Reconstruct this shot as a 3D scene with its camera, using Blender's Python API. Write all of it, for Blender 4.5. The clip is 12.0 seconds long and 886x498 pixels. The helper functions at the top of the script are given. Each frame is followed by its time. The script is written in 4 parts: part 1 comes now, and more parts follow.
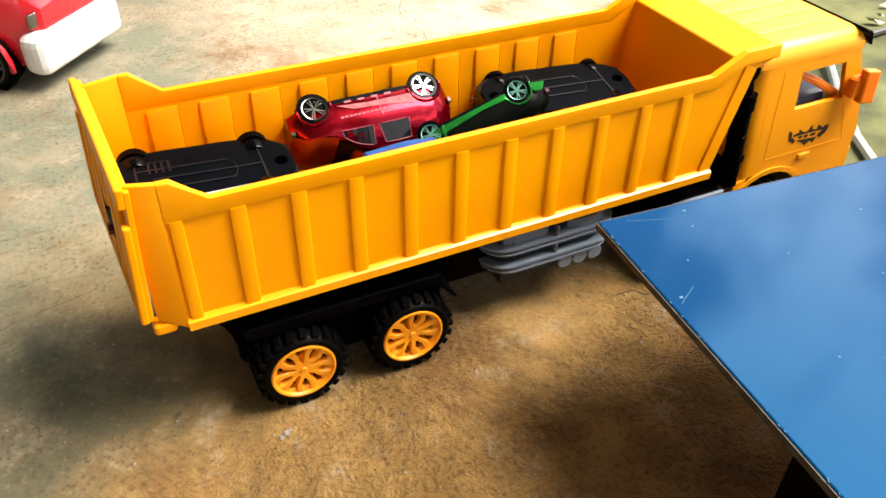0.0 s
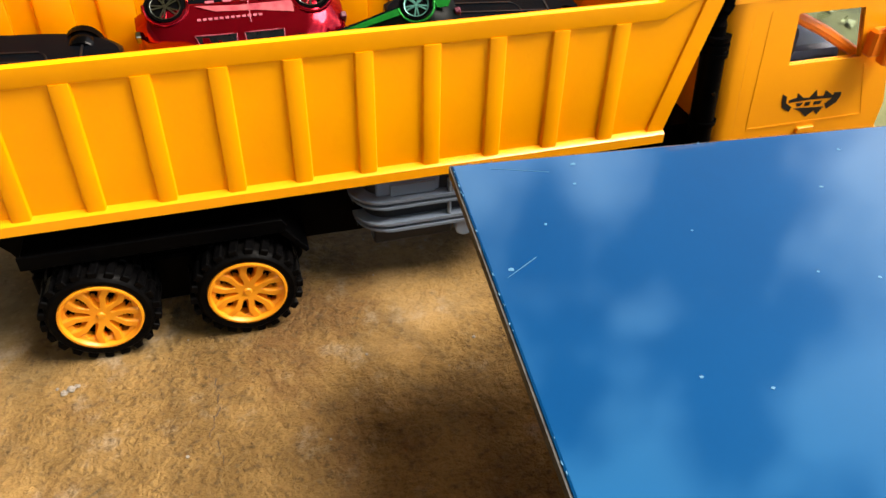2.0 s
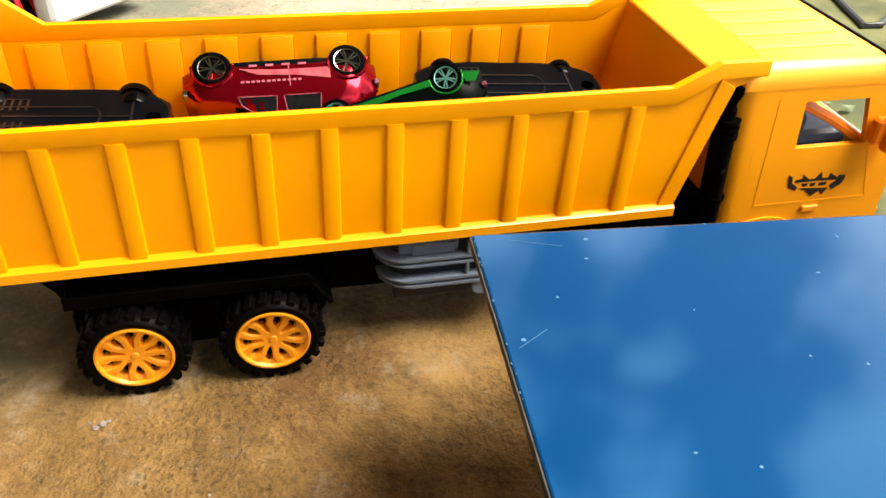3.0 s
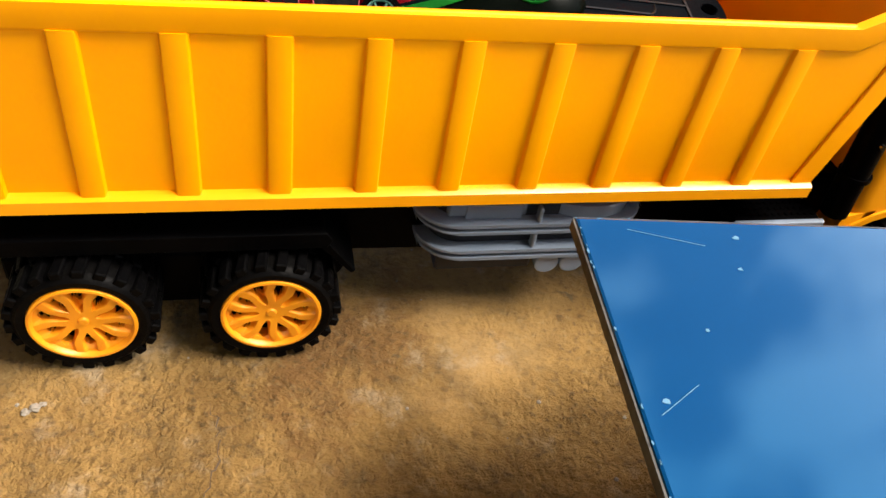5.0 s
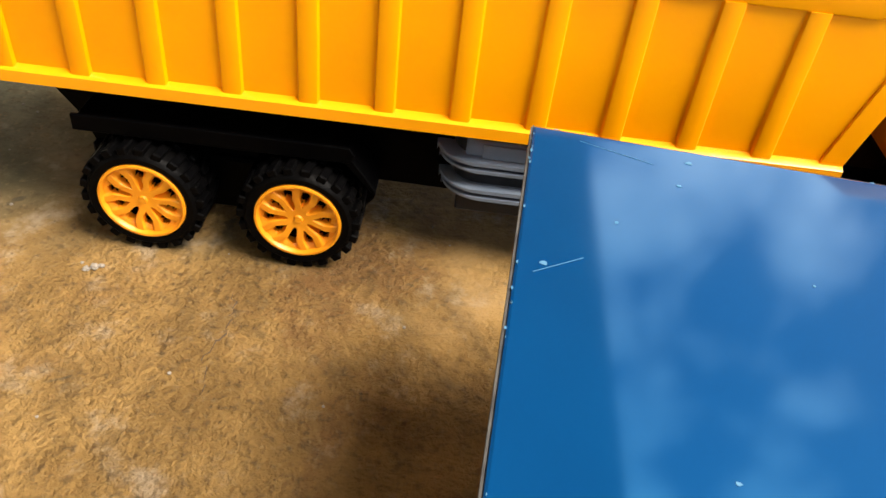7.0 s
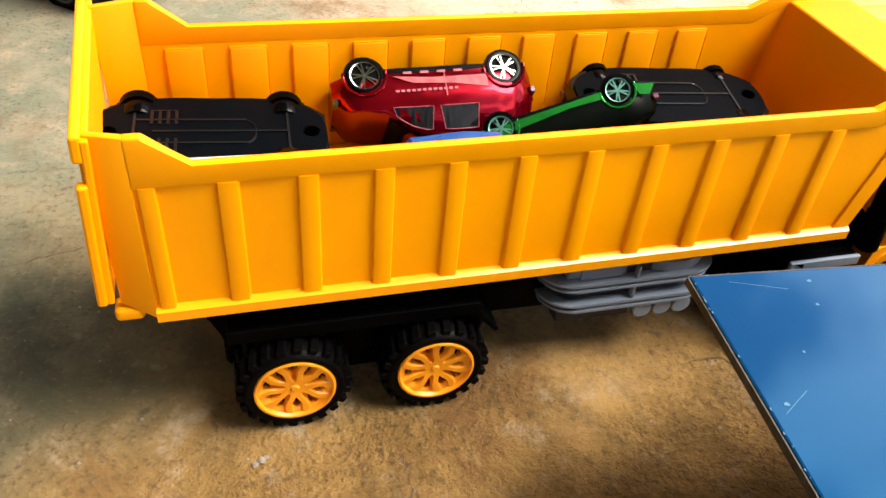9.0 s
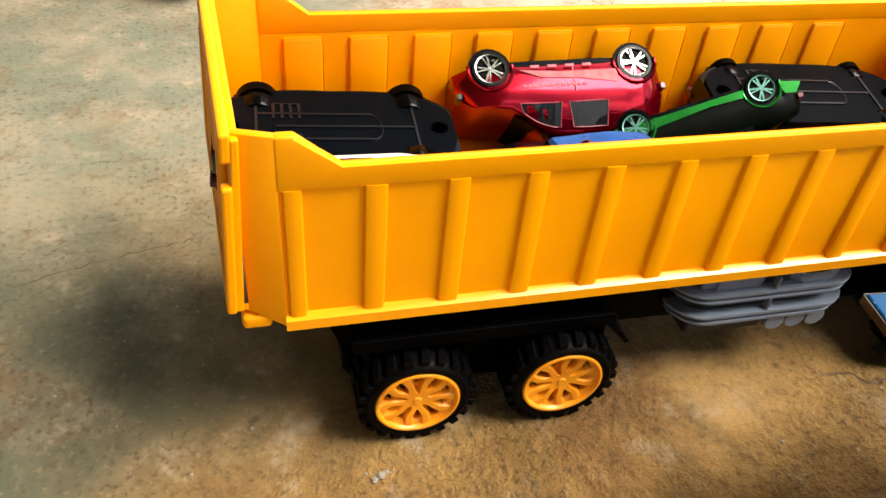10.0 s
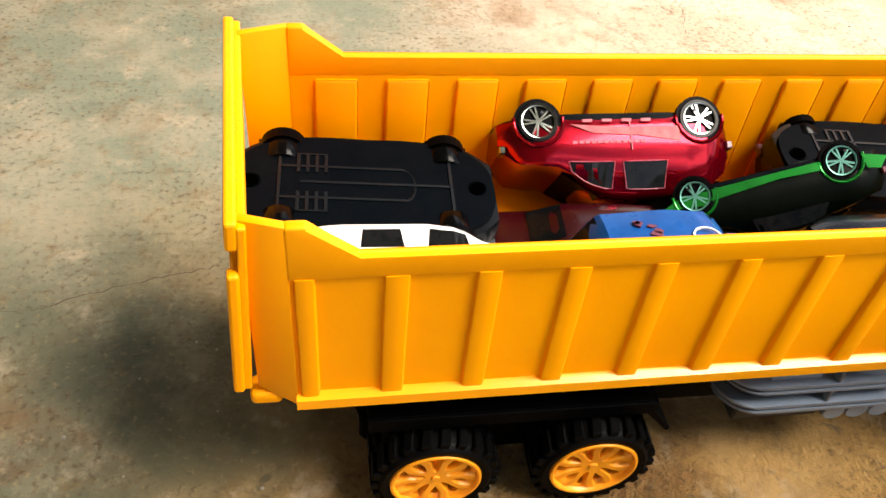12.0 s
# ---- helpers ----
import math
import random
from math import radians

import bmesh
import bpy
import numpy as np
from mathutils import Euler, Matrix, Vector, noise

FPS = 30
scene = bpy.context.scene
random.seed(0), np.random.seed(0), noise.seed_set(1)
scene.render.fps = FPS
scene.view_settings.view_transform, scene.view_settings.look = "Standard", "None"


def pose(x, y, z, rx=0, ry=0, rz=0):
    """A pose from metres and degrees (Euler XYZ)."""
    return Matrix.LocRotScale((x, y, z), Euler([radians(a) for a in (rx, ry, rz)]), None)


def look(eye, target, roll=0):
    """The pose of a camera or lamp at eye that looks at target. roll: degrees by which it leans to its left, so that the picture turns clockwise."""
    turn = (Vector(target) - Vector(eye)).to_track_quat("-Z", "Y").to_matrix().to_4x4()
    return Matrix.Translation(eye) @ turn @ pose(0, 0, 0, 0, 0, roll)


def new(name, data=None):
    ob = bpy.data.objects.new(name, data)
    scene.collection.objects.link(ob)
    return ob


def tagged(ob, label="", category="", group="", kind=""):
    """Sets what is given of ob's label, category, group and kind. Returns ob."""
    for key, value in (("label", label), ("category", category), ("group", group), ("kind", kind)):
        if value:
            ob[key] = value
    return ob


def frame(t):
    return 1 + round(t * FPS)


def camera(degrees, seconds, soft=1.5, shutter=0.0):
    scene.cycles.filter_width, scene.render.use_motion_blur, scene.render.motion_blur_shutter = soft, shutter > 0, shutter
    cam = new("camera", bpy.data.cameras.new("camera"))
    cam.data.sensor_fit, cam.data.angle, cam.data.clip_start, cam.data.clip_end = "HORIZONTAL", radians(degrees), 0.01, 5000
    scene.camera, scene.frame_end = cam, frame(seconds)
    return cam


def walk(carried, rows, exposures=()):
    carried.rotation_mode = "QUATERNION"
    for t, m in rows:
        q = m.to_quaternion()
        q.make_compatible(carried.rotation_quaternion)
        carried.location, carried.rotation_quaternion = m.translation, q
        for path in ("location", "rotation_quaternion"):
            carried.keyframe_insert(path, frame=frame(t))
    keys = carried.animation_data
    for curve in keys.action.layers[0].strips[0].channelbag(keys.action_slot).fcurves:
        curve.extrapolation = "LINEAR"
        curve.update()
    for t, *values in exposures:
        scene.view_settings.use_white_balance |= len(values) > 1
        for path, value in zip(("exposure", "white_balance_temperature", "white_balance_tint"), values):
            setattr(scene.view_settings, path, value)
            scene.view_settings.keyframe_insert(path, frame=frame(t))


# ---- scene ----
cam = camera(57.9, 12.0)

PATH = [
    (0, (0.036, -0.269, 0.292), (0.725, 1.136, -0.954), 1.0),
    (0.5, (0.101, -0.256, 0.267), (0.738, 1.139, -1.017), 3.2),
    (1, (0.144, -0.266, 0.246), (0.68, 1.274, -0.914), 5.9),
    (1.5, (0.167, -0.263, 0.233), (0.664, 1.228, -1.004), 1.5),
    (2, (0.15, -0.259, 0.233), (0.597, 1.224, -1.032), 1.5),
    (2.5, (0.158, -0.254, 0.244), (0.672, 1.242, -0.981), 3.2),
    (2.7, (0.145, -0.269, 0.253), (0.573, 1.279, -0.94), 3.4),
    (4.3, (0.155, -0.213, 0.226), (0.618, 1.25, -1.058), 5.9),
    (4.5, (0.157, -0.204, 0.22), (0.619, 1.246, -1.078), 7.5),
    (5, (0.139, -0.185, 0.212), (0.601, 1.201, -1.154), 11.0),
    (5.5, (0.137, -0.178, 0.21), (0.611, 1.169, -1.191), 12.4),
    (6, (0.131, -0.178, 0.211), (0.589, 1.152, -1.21), 13.0),
    (6.5, (0.179, -0.22, 0.197), (0.346, 1.27, -1.126), 9.2),
    (7, (0.194, -0.231, 0.198), (0.201, 1.293, -1.098), 7.3),
    (7.5, (0.177, -0.219, 0.222), (0.172, 1.278, -1.105), 2.8),
    (7.7, (0.158, -0.218, 0.237), (0.219, 1.315, -1.046), 1.2),
    (9.3, (0.064, -0.214, 0.258), (0.557, 1.242, -1.023), 6.3),
    (9.5, (0.054, -0.204, 0.259), (0.504, 1.264, -1.023), 5.5),
    (10, (0.043, -0.189, 0.247), (0.472, 1.261, -1.062), 5.7),
    (10.5, (0.088, -0.177, 0.261), (0.476, 1.26, -1.076), 6.7),
    (11, (0.09, -0.174, 0.27), (0.359, 1.315, -1.038), 4.1),
    (11.5, (0.064, -0.17, 0.26), (0.268, 1.254, -1.129), 6.1),
    (12, (0.056, -0.151, 0.259), (0.353, 1.259, -1.128), 6.2),
]
walk(cam, [(t, look(e, g, r)) for t, e, g, r in PATH], [(0, 1.32, 6900, 12), (2.7, 1.3, 6900, 12), (7.7, 1.36, 6900, 12), (9.3, 1.2, 6900, 12), (12, 1.14, 6900, 12)])
SKY, SUN = 0.092, 4.8

# ---- world, sun ----
world = bpy.data.worlds.new("sky")
scene.world = world
world.use_nodes = True
wn, wl = world.node_tree.nodes, world.node_tree.links
wn.clear()
sky = wn.new("ShaderNodeTexSky")
sky.sky_type = 'NISHITA'
sky.sun_disc = False
sky.sun_elevation = radians(60)
sky.sun_rotation = radians(103)
sky.dust_density = 3.0
clouds = wn.new("ShaderNodeTexNoise")
clouds.inputs["Scale"].default_value = 5.5
clouds.inputs["Detail"].default_value = 5.0
ramp = wn.new("ShaderNodeValToRGB")
ramp.color_ramp.elements[0].position, ramp.color_ramp.elements[1].position = 0.46, 0.60
mixw = wn.new("ShaderNodeMixRGB")
mixw.inputs["Color2"].default_value = (15.0, 15.4, 16.0, 1)
coord = wn.new("ShaderNodeTexCoord")
back = wn.new("ShaderNodeBackground")
back.inputs["Strength"].default_value = SKY
wout = wn.new("ShaderNodeOutputWorld")
wl.new(coord.outputs["Generated"], clouds.inputs["Vector"])
wl.new(clouds.outputs["Fac"], ramp.inputs["Fac"])
wl.new(ramp.outputs["Color"], mixw.inputs["Fac"])
wl.new(sky.outputs["Color"], mixw.inputs["Color1"])
wl.new(mixw.outputs["Color"], back.inputs["Color"])
wl.new(back.outputs["Background"], wout.inputs["Surface"])
sun = new("sun", bpy.data.lights.new("sun", "SUN"))
sun.data.energy, sun.data.angle, sun.data.color = SUN, radians(38), (1.0, 0.95, 0.87)
sun.matrix_world = look((0.66, -0.15, 1.15), (0, 0, 0))


# ---- materials ----
def material(name, colour, rough=0.5, metal=0.0, second=None, scale=30.0, amount=0.25, bump=0.0, bump_scale=200.0, coat=0.0, spec=0.5, rough_var=0.08, tint=None):
    """A surface with broad and fine variation in colour, gloss and relief."""
    m = bpy.data.materials.new(name)
    m.use_nodes = True
    n, l = m.node_tree.nodes, m.node_tree.links
    b = n["Principled BSDF"]
    b.inputs["Metallic"].default_value = metal
    b.inputs["Coat Weight"].default_value = coat
    b.inputs["Coat Roughness"].default_value = 0.06
    b.inputs["Specular IOR Level"].default_value = spec
    if tint:
        b.inputs["Specular Tint"].default_value = (*tint, 1)
    c = n.new("ShaderNodeTexCoord")
    n1 = n.new("ShaderNodeTexNoise")
    n1.inputs["Scale"].default_value, n1.inputs["Detail"].default_value = scale, 6
    l.new(c.outputs["Object"], n1.inputs["Vector"])
    r = n.new("ShaderNodeValToRGB")
    r.color_ramp.elements[0].position, r.color_ramp.elements[1].position = 0.35, 0.68
    l.new(n1.outputs["Fac"], r.inputs["Fac"])
    mix = n.new("ShaderNodeMixRGB")
    mix.inputs["Color1"].default_value = (*colour, 1)
    mix.inputs["Color2"].default_value = (*(second or [v * 0.8 for v in colour]), 1)
    f = n.new("ShaderNodeMath")
    f.operation = 'MULTIPLY'
    f.inputs[1].default_value = amount
    l.new(r.outputs["Color"], f.inputs[0])
    l.new(f.outputs[0], mix.inputs["Fac"])
    l.new(mix.outputs["Color"], b.inputs["Base Color"])
    n2 = n.new("ShaderNodeTexNoise")
    n2.inputs["Scale"].default_value, n2.inputs["Detail"].default_value = bump_scale, 4
    l.new(c.outputs["Object"], n2.inputs["Vector"])
    g = n.new("ShaderNodeMapRange")
    g.inputs["To Min"].default_value, g.inputs["To Max"].default_value = max(0.02, rough - rough_var), min(1, rough + rough_var)
    l.new(n2.outputs["Fac"], g.inputs["Value"])
    l.new(g.outputs["Result"], b.inputs["Roughness"])
    if bump:
        u = n.new("ShaderNodeBump")
        u.inputs["Strength"].default_value, u.inputs["Distance"].default_value = bump, 0.001
        l.new(n2.outputs["Fac"], u.inputs["Height"])
        l.new(u.outputs["Normal"], b.inputs["Normal"])
    return m


YELLOW = material("yellow_plastic", (0.96, 0.36, 0.0006), 0.45, spec=0.22, second=(0.80, 0.265, 0.0008), scale=13, amount=0.6, bump=0.05, bump_scale=900)
LIP = material("yellow_gloss", (0.96, 0.37, 0.006), 0.25, spec=0.42, rough_var=0.03, second=(0.93, 0.35, 0.008), scale=25, amount=0.5)
CABC = material("cab_plastic", (0.96, 0.36, 0.006), 0.36, second=(0.92, 0.33, 0.006), scale=30, amount=0.5, bump=0.04, bump_scale=900)
ORANGE = material("orange_plastic", (0.92, 0.19, 0.004), 0.35, scale=40)
RIMC = material("rim_plastic", (0.94, 0.35, 0.012), 0.38, second=(0.7, 0.2, 0.01), scale=90, amount=0.5, bump=0.1, bump_scale=700)
RUBBER = material("tyre_rubber", (0.0012, 0.0012, 0.0014), 0.42, second=(0.004, 0.0035, 0.003), scale=120, amount=0.4, spec=0.035, bump=0.2, bump_scale=900)
GLOSSY = material("glossy_black_plastic", (0.0008, 0.0008, 0.001), 0.18, second=(0.002, 0.002, 0.002), scale=70, spec=0.08)
HOLE_SHADE = material("hole_shade_black", (0.0002, 0.0002, 0.0002), 0.9, spec=0.0, scale=100)
BLACK = material("black_plastic", (0.0006, 0.0006, 0.0008), 0.4, second=(0.0016, 0.0016, 0.0016), scale=70, amount=0.5, spec=0.022, bump=0.1, bump_scale=800)
CHASSIS = material("chassis_plastic", (0.0008, 0.0016, 0.0028), 0.42, second=(0.002, 0.003, 0.004), scale=150, amount=0.5, spec=0.022, bump=0.15, bump_scale=1500)
GREY = material("grey_plastic", (0.15, 0.195, 0.26), 0.24, spec=0.8, second=(0.19, 0.22, 0.27), scale=80, amount=0.5, bump=0.1, bump_scale=900)
DGREY = material("dark_grey_plastic", (0.016, 0.018, 0.024), 0.45, spec=0.25, scale=80)
RED = material("red_paint", (0.30, 0.0006, 0.011), 0.13, metal=0.85, coat=0.15, second=(0.22, 0.0006, 0.008), scale=60, amount=0.5)
DGREEN = material("dark_green_paint", (0.0003, 0.0012, 0.0005), 0.35, coat=0.0, spec=0.04, scale=60)
RIDGE = material("moulded_ridge", (0.0025, 0.004, 0.006), 0.35, spec=0.3, scale=200)
GREEN = material("green_paint", (0.006, 0.26, 0.03), 0.22, metal=0.6, coat=0.15, second=(0.002, 0.05, 0.008), scale=60, amount=0.5)
BLUE = material("blue_paint", (0.001, 0.046, 0.20), 0.3, spec=0.15, coat=0.05, second=(0.003, 0.075, 0.28), scale=120, amount=0.5)
WHITE = material("white_paint", (0.76, 0.76, 0.75), 0.3, coat=0.6, second=(0.7, 0.71, 0.7), scale=60, amount=0.4)
DARK = material("dark_paint", (0.002, 0.0024, 0.003), 0.25, coat=0.12, spec=0.15, scale=60)
CHROME = material("chrome", (0.24, 0.27, 0.25), 0.14, metal=1.0, second=(0.22, 0.24, 0.23), scale=300, amount=0.4)
MINT = material("mint_alloy", (0.07, 0.22, 0.18), 0.35, metal=0.5, scale=200)
DALLOY = material("dark_alloy", (0.06, 0.06, 0.065), 0.35, metal=0.5, scale=200)
ALLOY = material("grey_alloy", (0.28, 0.28, 0.28), 0.35, metal=0.6, scale=200)
TINT = material("tinted_window", (0.004, 0.005, 0.006), 0.08, spec=0.2, second=(0.012, 0.012, 0.012), scale=300, amount=0.5, rough_var=0.03)
PALE = material("pale_print", (0.6, 0.61, 0.63), 0.4, scale=200)
CYAN = material("cyan_print", (0.03, 0.3, 0.5), 0.4, scale=200)
MAROON = material("maroon_print", (0.10, 0.014, 0.03), 0.4, scale=200)
PINK = material("gold_print", (0.36, 0.07, 0.08), 0.4, spec=0.2, second=(0.20, 0.01, 0.03), scale=260, amount=0.7)
# Rose print, also the painted highlight around the red car's windows.
ROSE = material("rose_print_glint", (0.36, 0.09, 0.12), 0.4, spec=0.2, second=(0.26, 0.02, 0.04), scale=400, amount=0.7)
PRINT = material("black_print", (0.012, 0.01, 0.009), 0.45, scale=300)
STONE = material("pebble", (0.22, 0.19, 0.15), 0.9, second=(0.25, 0.22, 0.18), scale=300, amount=0.8, bump=0.5, bump_scale=900)
POST = material("painted_post", (0.55, 0.55, 0.53), 0.7, second=(0.35, 0.34, 0.3), scale=40, amount=0.6, bump=0.3)
CABLEB = material("black_cable", (0.02, 0.02, 0.02), 0.5, scale=40)
CABLEG = material("grey_cable", (0.32, 0.34, 0.34), 0.5, scale=40)


def glass_material():
    m = bpy.data.materials.new("clear_plastic")
    m.use_nodes = True
    b = m.node_tree.nodes["Principled BSDF"]
    b.inputs["Base Color"].default_value = (0.9, 0.93, 0.95, 1)
    b.inputs["Transmission Weight"].default_value = 1.0
    b.inputs["Roughness"].default_value = 0.03
    b.inputs["IOR"].default_value = 1.1
    return m


GLASS = glass_material()


def concrete_material():
    """Worn cement: ochre dust, grey-green damp, pinkish scoured parts, pits and fine cracks."""
    m = bpy.data.materials.new("worn_concrete")
    m.use_nodes = True
    n, l = m.node_tree.nodes, m.node_tree.links
    b = n["Principled BSDF"]
    c = n.new("ShaderNodeTexCoord")

    def noise_node(scale, detail=6, rough=0.55, dist=0.0):
        k = n.new("ShaderNodeTexNoise")
        k.inputs["Scale"].default_value, k.inputs["Detail"].default_value = scale, detail
        k.inputs["Roughness"].default_value, k.inputs["Distortion"].default_value = rough, dist
        l.new(c.outputs["Object"], k.inputs["Vector"])
        return k.outputs["Fac"]

    def ramp_node(src, a, z):
        k = n.new("ShaderNodeMapRange")
        k.interpolation_type = 'SMOOTHSTEP'
        k.inputs["From Min"].default_value, k.inputs["From Max"].default_value = a, z
        l.new(src, k.inputs["Value"])
        return k.outputs["Result"]

    def blend(fac, one, two, mode='MIX'):
        k = n.new("ShaderNodeMixRGB")
        k.blend_type = mode
        l.new(fac, k.inputs["Fac"])
        for socket, v in (("Color1", one), ("Color2", two)):
            if isinstance(v, tuple):
                k.inputs[socket].default_value = (*v, 1)
            else:
                l.new(v, k.inputs[socket])
        return k.outputs["Color"]

    def math_node(op, a, z):
        k = n.new("ShaderNodeMath")
        k.operation = op
        for i, v in enumerate((a, z)):
            if isinstance(v, (int, float)):
                k.inputs[i].default_value = v
            else:
                l.new(v, k.inputs[i])
        return k.outputs[0]

    sep = n.new("ShaderNodeSeparateXYZ")
    l.new(c.outputs["Object"], sep.inputs[0])
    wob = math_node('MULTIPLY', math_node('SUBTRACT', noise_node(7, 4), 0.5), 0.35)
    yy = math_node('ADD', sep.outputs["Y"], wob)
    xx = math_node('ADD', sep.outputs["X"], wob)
    ochre = blend(ramp_node(noise_node(22, 8, 0.65), 0.38, 0.62), (0.315, 0.188, 0.060), (0.195, 0.112, 0.032))
    damp = blend(ramp_node(noise_node(18, 8, 0.6), 0.4, 0.62), (0.145, 0.154, 0.108), (0.230, 0.208, 0.145))
    pink = blend(ramp_node(noise_node(15, 8, 0.6), 0.4, 0.62), (0.37, 0.28, 0.20), (0.44, 0.355, 0.265))
    ln = n.new("ShaderNodeVectorMath")
    ln.operation = 'LENGTH'
    l.new(c.outputs["Object"], ln.inputs[0])
    local = ramp_node(ln.outputs["Value"], 1.3, 0.6)
    broad = ramp_node(noise_node(2.3, 5, 0.6), 0.4, 0.6)
    right = ramp_node(xx, 0.05, 0.3)
    back = blend(right, damp, pink)
    col = blend(ramp_node(yy, 0.02, 0.2), ochre, back)
    col = blend(math_node('MULTIPLY', ramp_node(xx, 0.02, -0.08), 0.75), col, damp)
    # Mossy stain by the tail, with the truck's shade painted into its dark tone.
    moss_shade = blend(ramp_node(noise_node(26, 8, 0.65), 0.42, 0.62), (0.052, 0.064, 0.042), (0.125, 0.122, 0.080))
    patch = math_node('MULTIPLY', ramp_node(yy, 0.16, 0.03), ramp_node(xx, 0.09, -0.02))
    col = blend(math_node('MULTIPLY', patch, 0.8), col, moss_shade)
    col = blend(local, blend(broad, damp, ochre), col)
    # rusty and dark stains
    col = blend(math_node('MULTIPLY', ramp_node(noise_node(9, 6, 0.7, 0.4), 0.52, 0.68), 0.65), col, (0.15, 0.07, 0.022))
    col = blend(math_node('MULTIPLY', ramp_node(noise_node(13.7, 7, 0.7, 0.6), 0.56, 0.72), 0.5), col, (0.065, 0.052, 0.03))
    col = blend(math_node('MULTIPLY', ramp_node(noise_node(31, 7, 0.7), 0.54, 0.70), 0.65), col, (0.36, 0.29, 0.20))
    col = blend(math_node('MULTIPLY', ramp_node(noise_node(70, 8, 0.75, 0.3), 0.52, 0.68), 0.55), col, (0.14, 0.088, 0.034))
    col = blend(math_node('MULTIPLY', ramp_node(noise_node(48, 5, 0.6, 0.8), 0.66, 0.73), 0.6), col, (0.045, 0.045, 0.03))
    # grains
    fine = noise_node(330, 3, 0.55)
    col = blend(math_node('MULTIPLY', ramp_node(fine, 0.5, 0.72), math_node('MULTIPLY', ramp_node(noise_node(11, 4, 0.6), 0.3, 0.6), 0.65)), col, (0.055, 0.033, 0.013))
    col = blend(math_node('MULTIPLY', ramp_node(noise_node(290, 3, 0.6), 0.56, 0.70), 0.32), col, (0.28, 0.20, 0.10))
    # cracks
    v = n.new("ShaderNodeTexVoronoi")
    v.feature = 'DISTANCE_TO_EDGE'
    v.inputs["Scale"].default_value = 3.1
    dn = n.new("ShaderNodeTexNoise")
    dn.inputs["Scale"].default_value, dn.inputs["Detail"].default_value = 14, 6
    l.new(c.outputs["Object"], dn.inputs["Vector"])
    add = n.new("ShaderNodeVectorMath")
    add.operation = 'MULTIPLY_ADD'
    l.new(dn.outputs["Color"], add.inputs[0])
    add.inputs[1].default_value = (0.16, 0.16, 0)
    l.new(c.outputs["Object"], add.inputs[2])
    l.new(add.outputs[0], v.inputs["Vector"])
    crack = math_node('MULTIPLY', ramp_node(v.outputs["Distance"], 0.0035, 0.0008), ramp_node(noise_node(5, 3), 0.54, 0.66))
    col = blend(math_node('MULTIPLY', crack, 0.75), col, (0.09, 0.065, 0.04))
    l.new(col, b.inputs["Base Color"])
    b.inputs["Roughness"].default_value = 0.85
    b.inputs["Specular IOR Level"].default_value = 0.25
    hgt = math_node('ADD', math_node('MULTIPLY', fine, 0.9), math_node('MULTIPLY', noise_node(170, 6, 0.7), 2.1))
    hgt = math_node('SUBTRACT', hgt, math_node('MULTIPLY', crack, 0.8))
    u = n.new("ShaderNodeBump")
    u.inputs["Distance"].default_value = 0.0032
    rough_part = math_node('MULTIPLY', ramp_node(yy, 0.10, -0.04), ramp_node(xx, 0.0, 0.12))
    l.new(math_node('ADD', math_node('MULTIPLY', rough_part, 0.8), 0.2), u.inputs["Strength"])
    l.new(hgt, u.inputs["Height"])
    l.new(u.outputs["Normal"], b.inputs["Normal"])
    return m


CONCRETE = concrete_material()
EARTH = material("mossy_ground", (0.035, 0.042, 0.010), 0.9, second=(0.13, 0.135, 0.045), scale=14, amount=1.0, bump=0.8, bump_scale=60)
BOARD = material("blue_board", (0.0002, 0.037, 0.122), 0.07, spec=0.75, tint=(0.10, 0.6, 1.0), second=(0.0002, 0.027, 0.095), scale=9, amount=0.8, bump=0.02, bump_scale=14, rough_var=0.04)
BOARDEDGE = material("board_edge", (0.015, 0.014, 0.014), 0.6, second=(0.2, 0.2, 0.18), scale=160, amount=0.25, bump=0.3)
SCUFF = material("scuff", (0.04, 0.15, 0.26), 0.6, scale=400, amount=0.5)


# ---- mesh helpers ----
def part(name, bm, mat, parent=None, label="", smooth=None):
    """Links a bmesh as one mesh object, under a thing or a part."""
    bmesh.ops.recalc_face_normals(bm, faces=bm.faces)
    if smooth is not None:
        bm.normal_update()
        for f in bm.faces:
            f.smooth = True
        for e in bm.edges:
            if len(e.link_faces) == 2 and e.calc_face_angle(0) > radians(smooth):
                e.smooth = False
    me = bpy.data.meshes.new(name)
    bm.to_mesh(me)
    bm.free()
    me.materials.append(mat)
    ob = new(name, me)
    ob.parent = parent
    if label:
        tagged(ob, label)
    return ob


def thing(name, label, category, group="", kind=""):
    ob = new(name)
    ob.empty_display_size = 0.02
    return tagged(ob, label, category, group, kind)


def settle(root, base):
    """Moves a thing's origin to its base, and leaves its parts where they are."""
    root.location = base
    for c in root.children:
        c.location = c.location - Vector(base)


def box(bm, x0, x1, y0, y1, z0, z1, bevel=0.0, seg=2, m=None):
    r = bmesh.ops.create_cube(bm, size=1)["verts"]
    for v in r:
        v.co = Vector(((x0 + x1) / 2 + v.co.x * (x1 - x0), (y0 + y1) / 2 + v.co.y * (y1 - y0), (z0 + z1) / 2 + v.co.z * (z1 - z0)))
    if bevel:
        es = list({e for v in r for e in v.link_edges})
        r2 = bmesh.ops.bevel(bm, geom=es, offset=bevel, segments=seg, affect='EDGES', profile=0.5)
        r = list({v for f in r2["faces"] for v in f.verts} | {v for v in r if v.is_valid})
    if m is not None:
        for v in r:
            v.co = m @ v.co
    return r


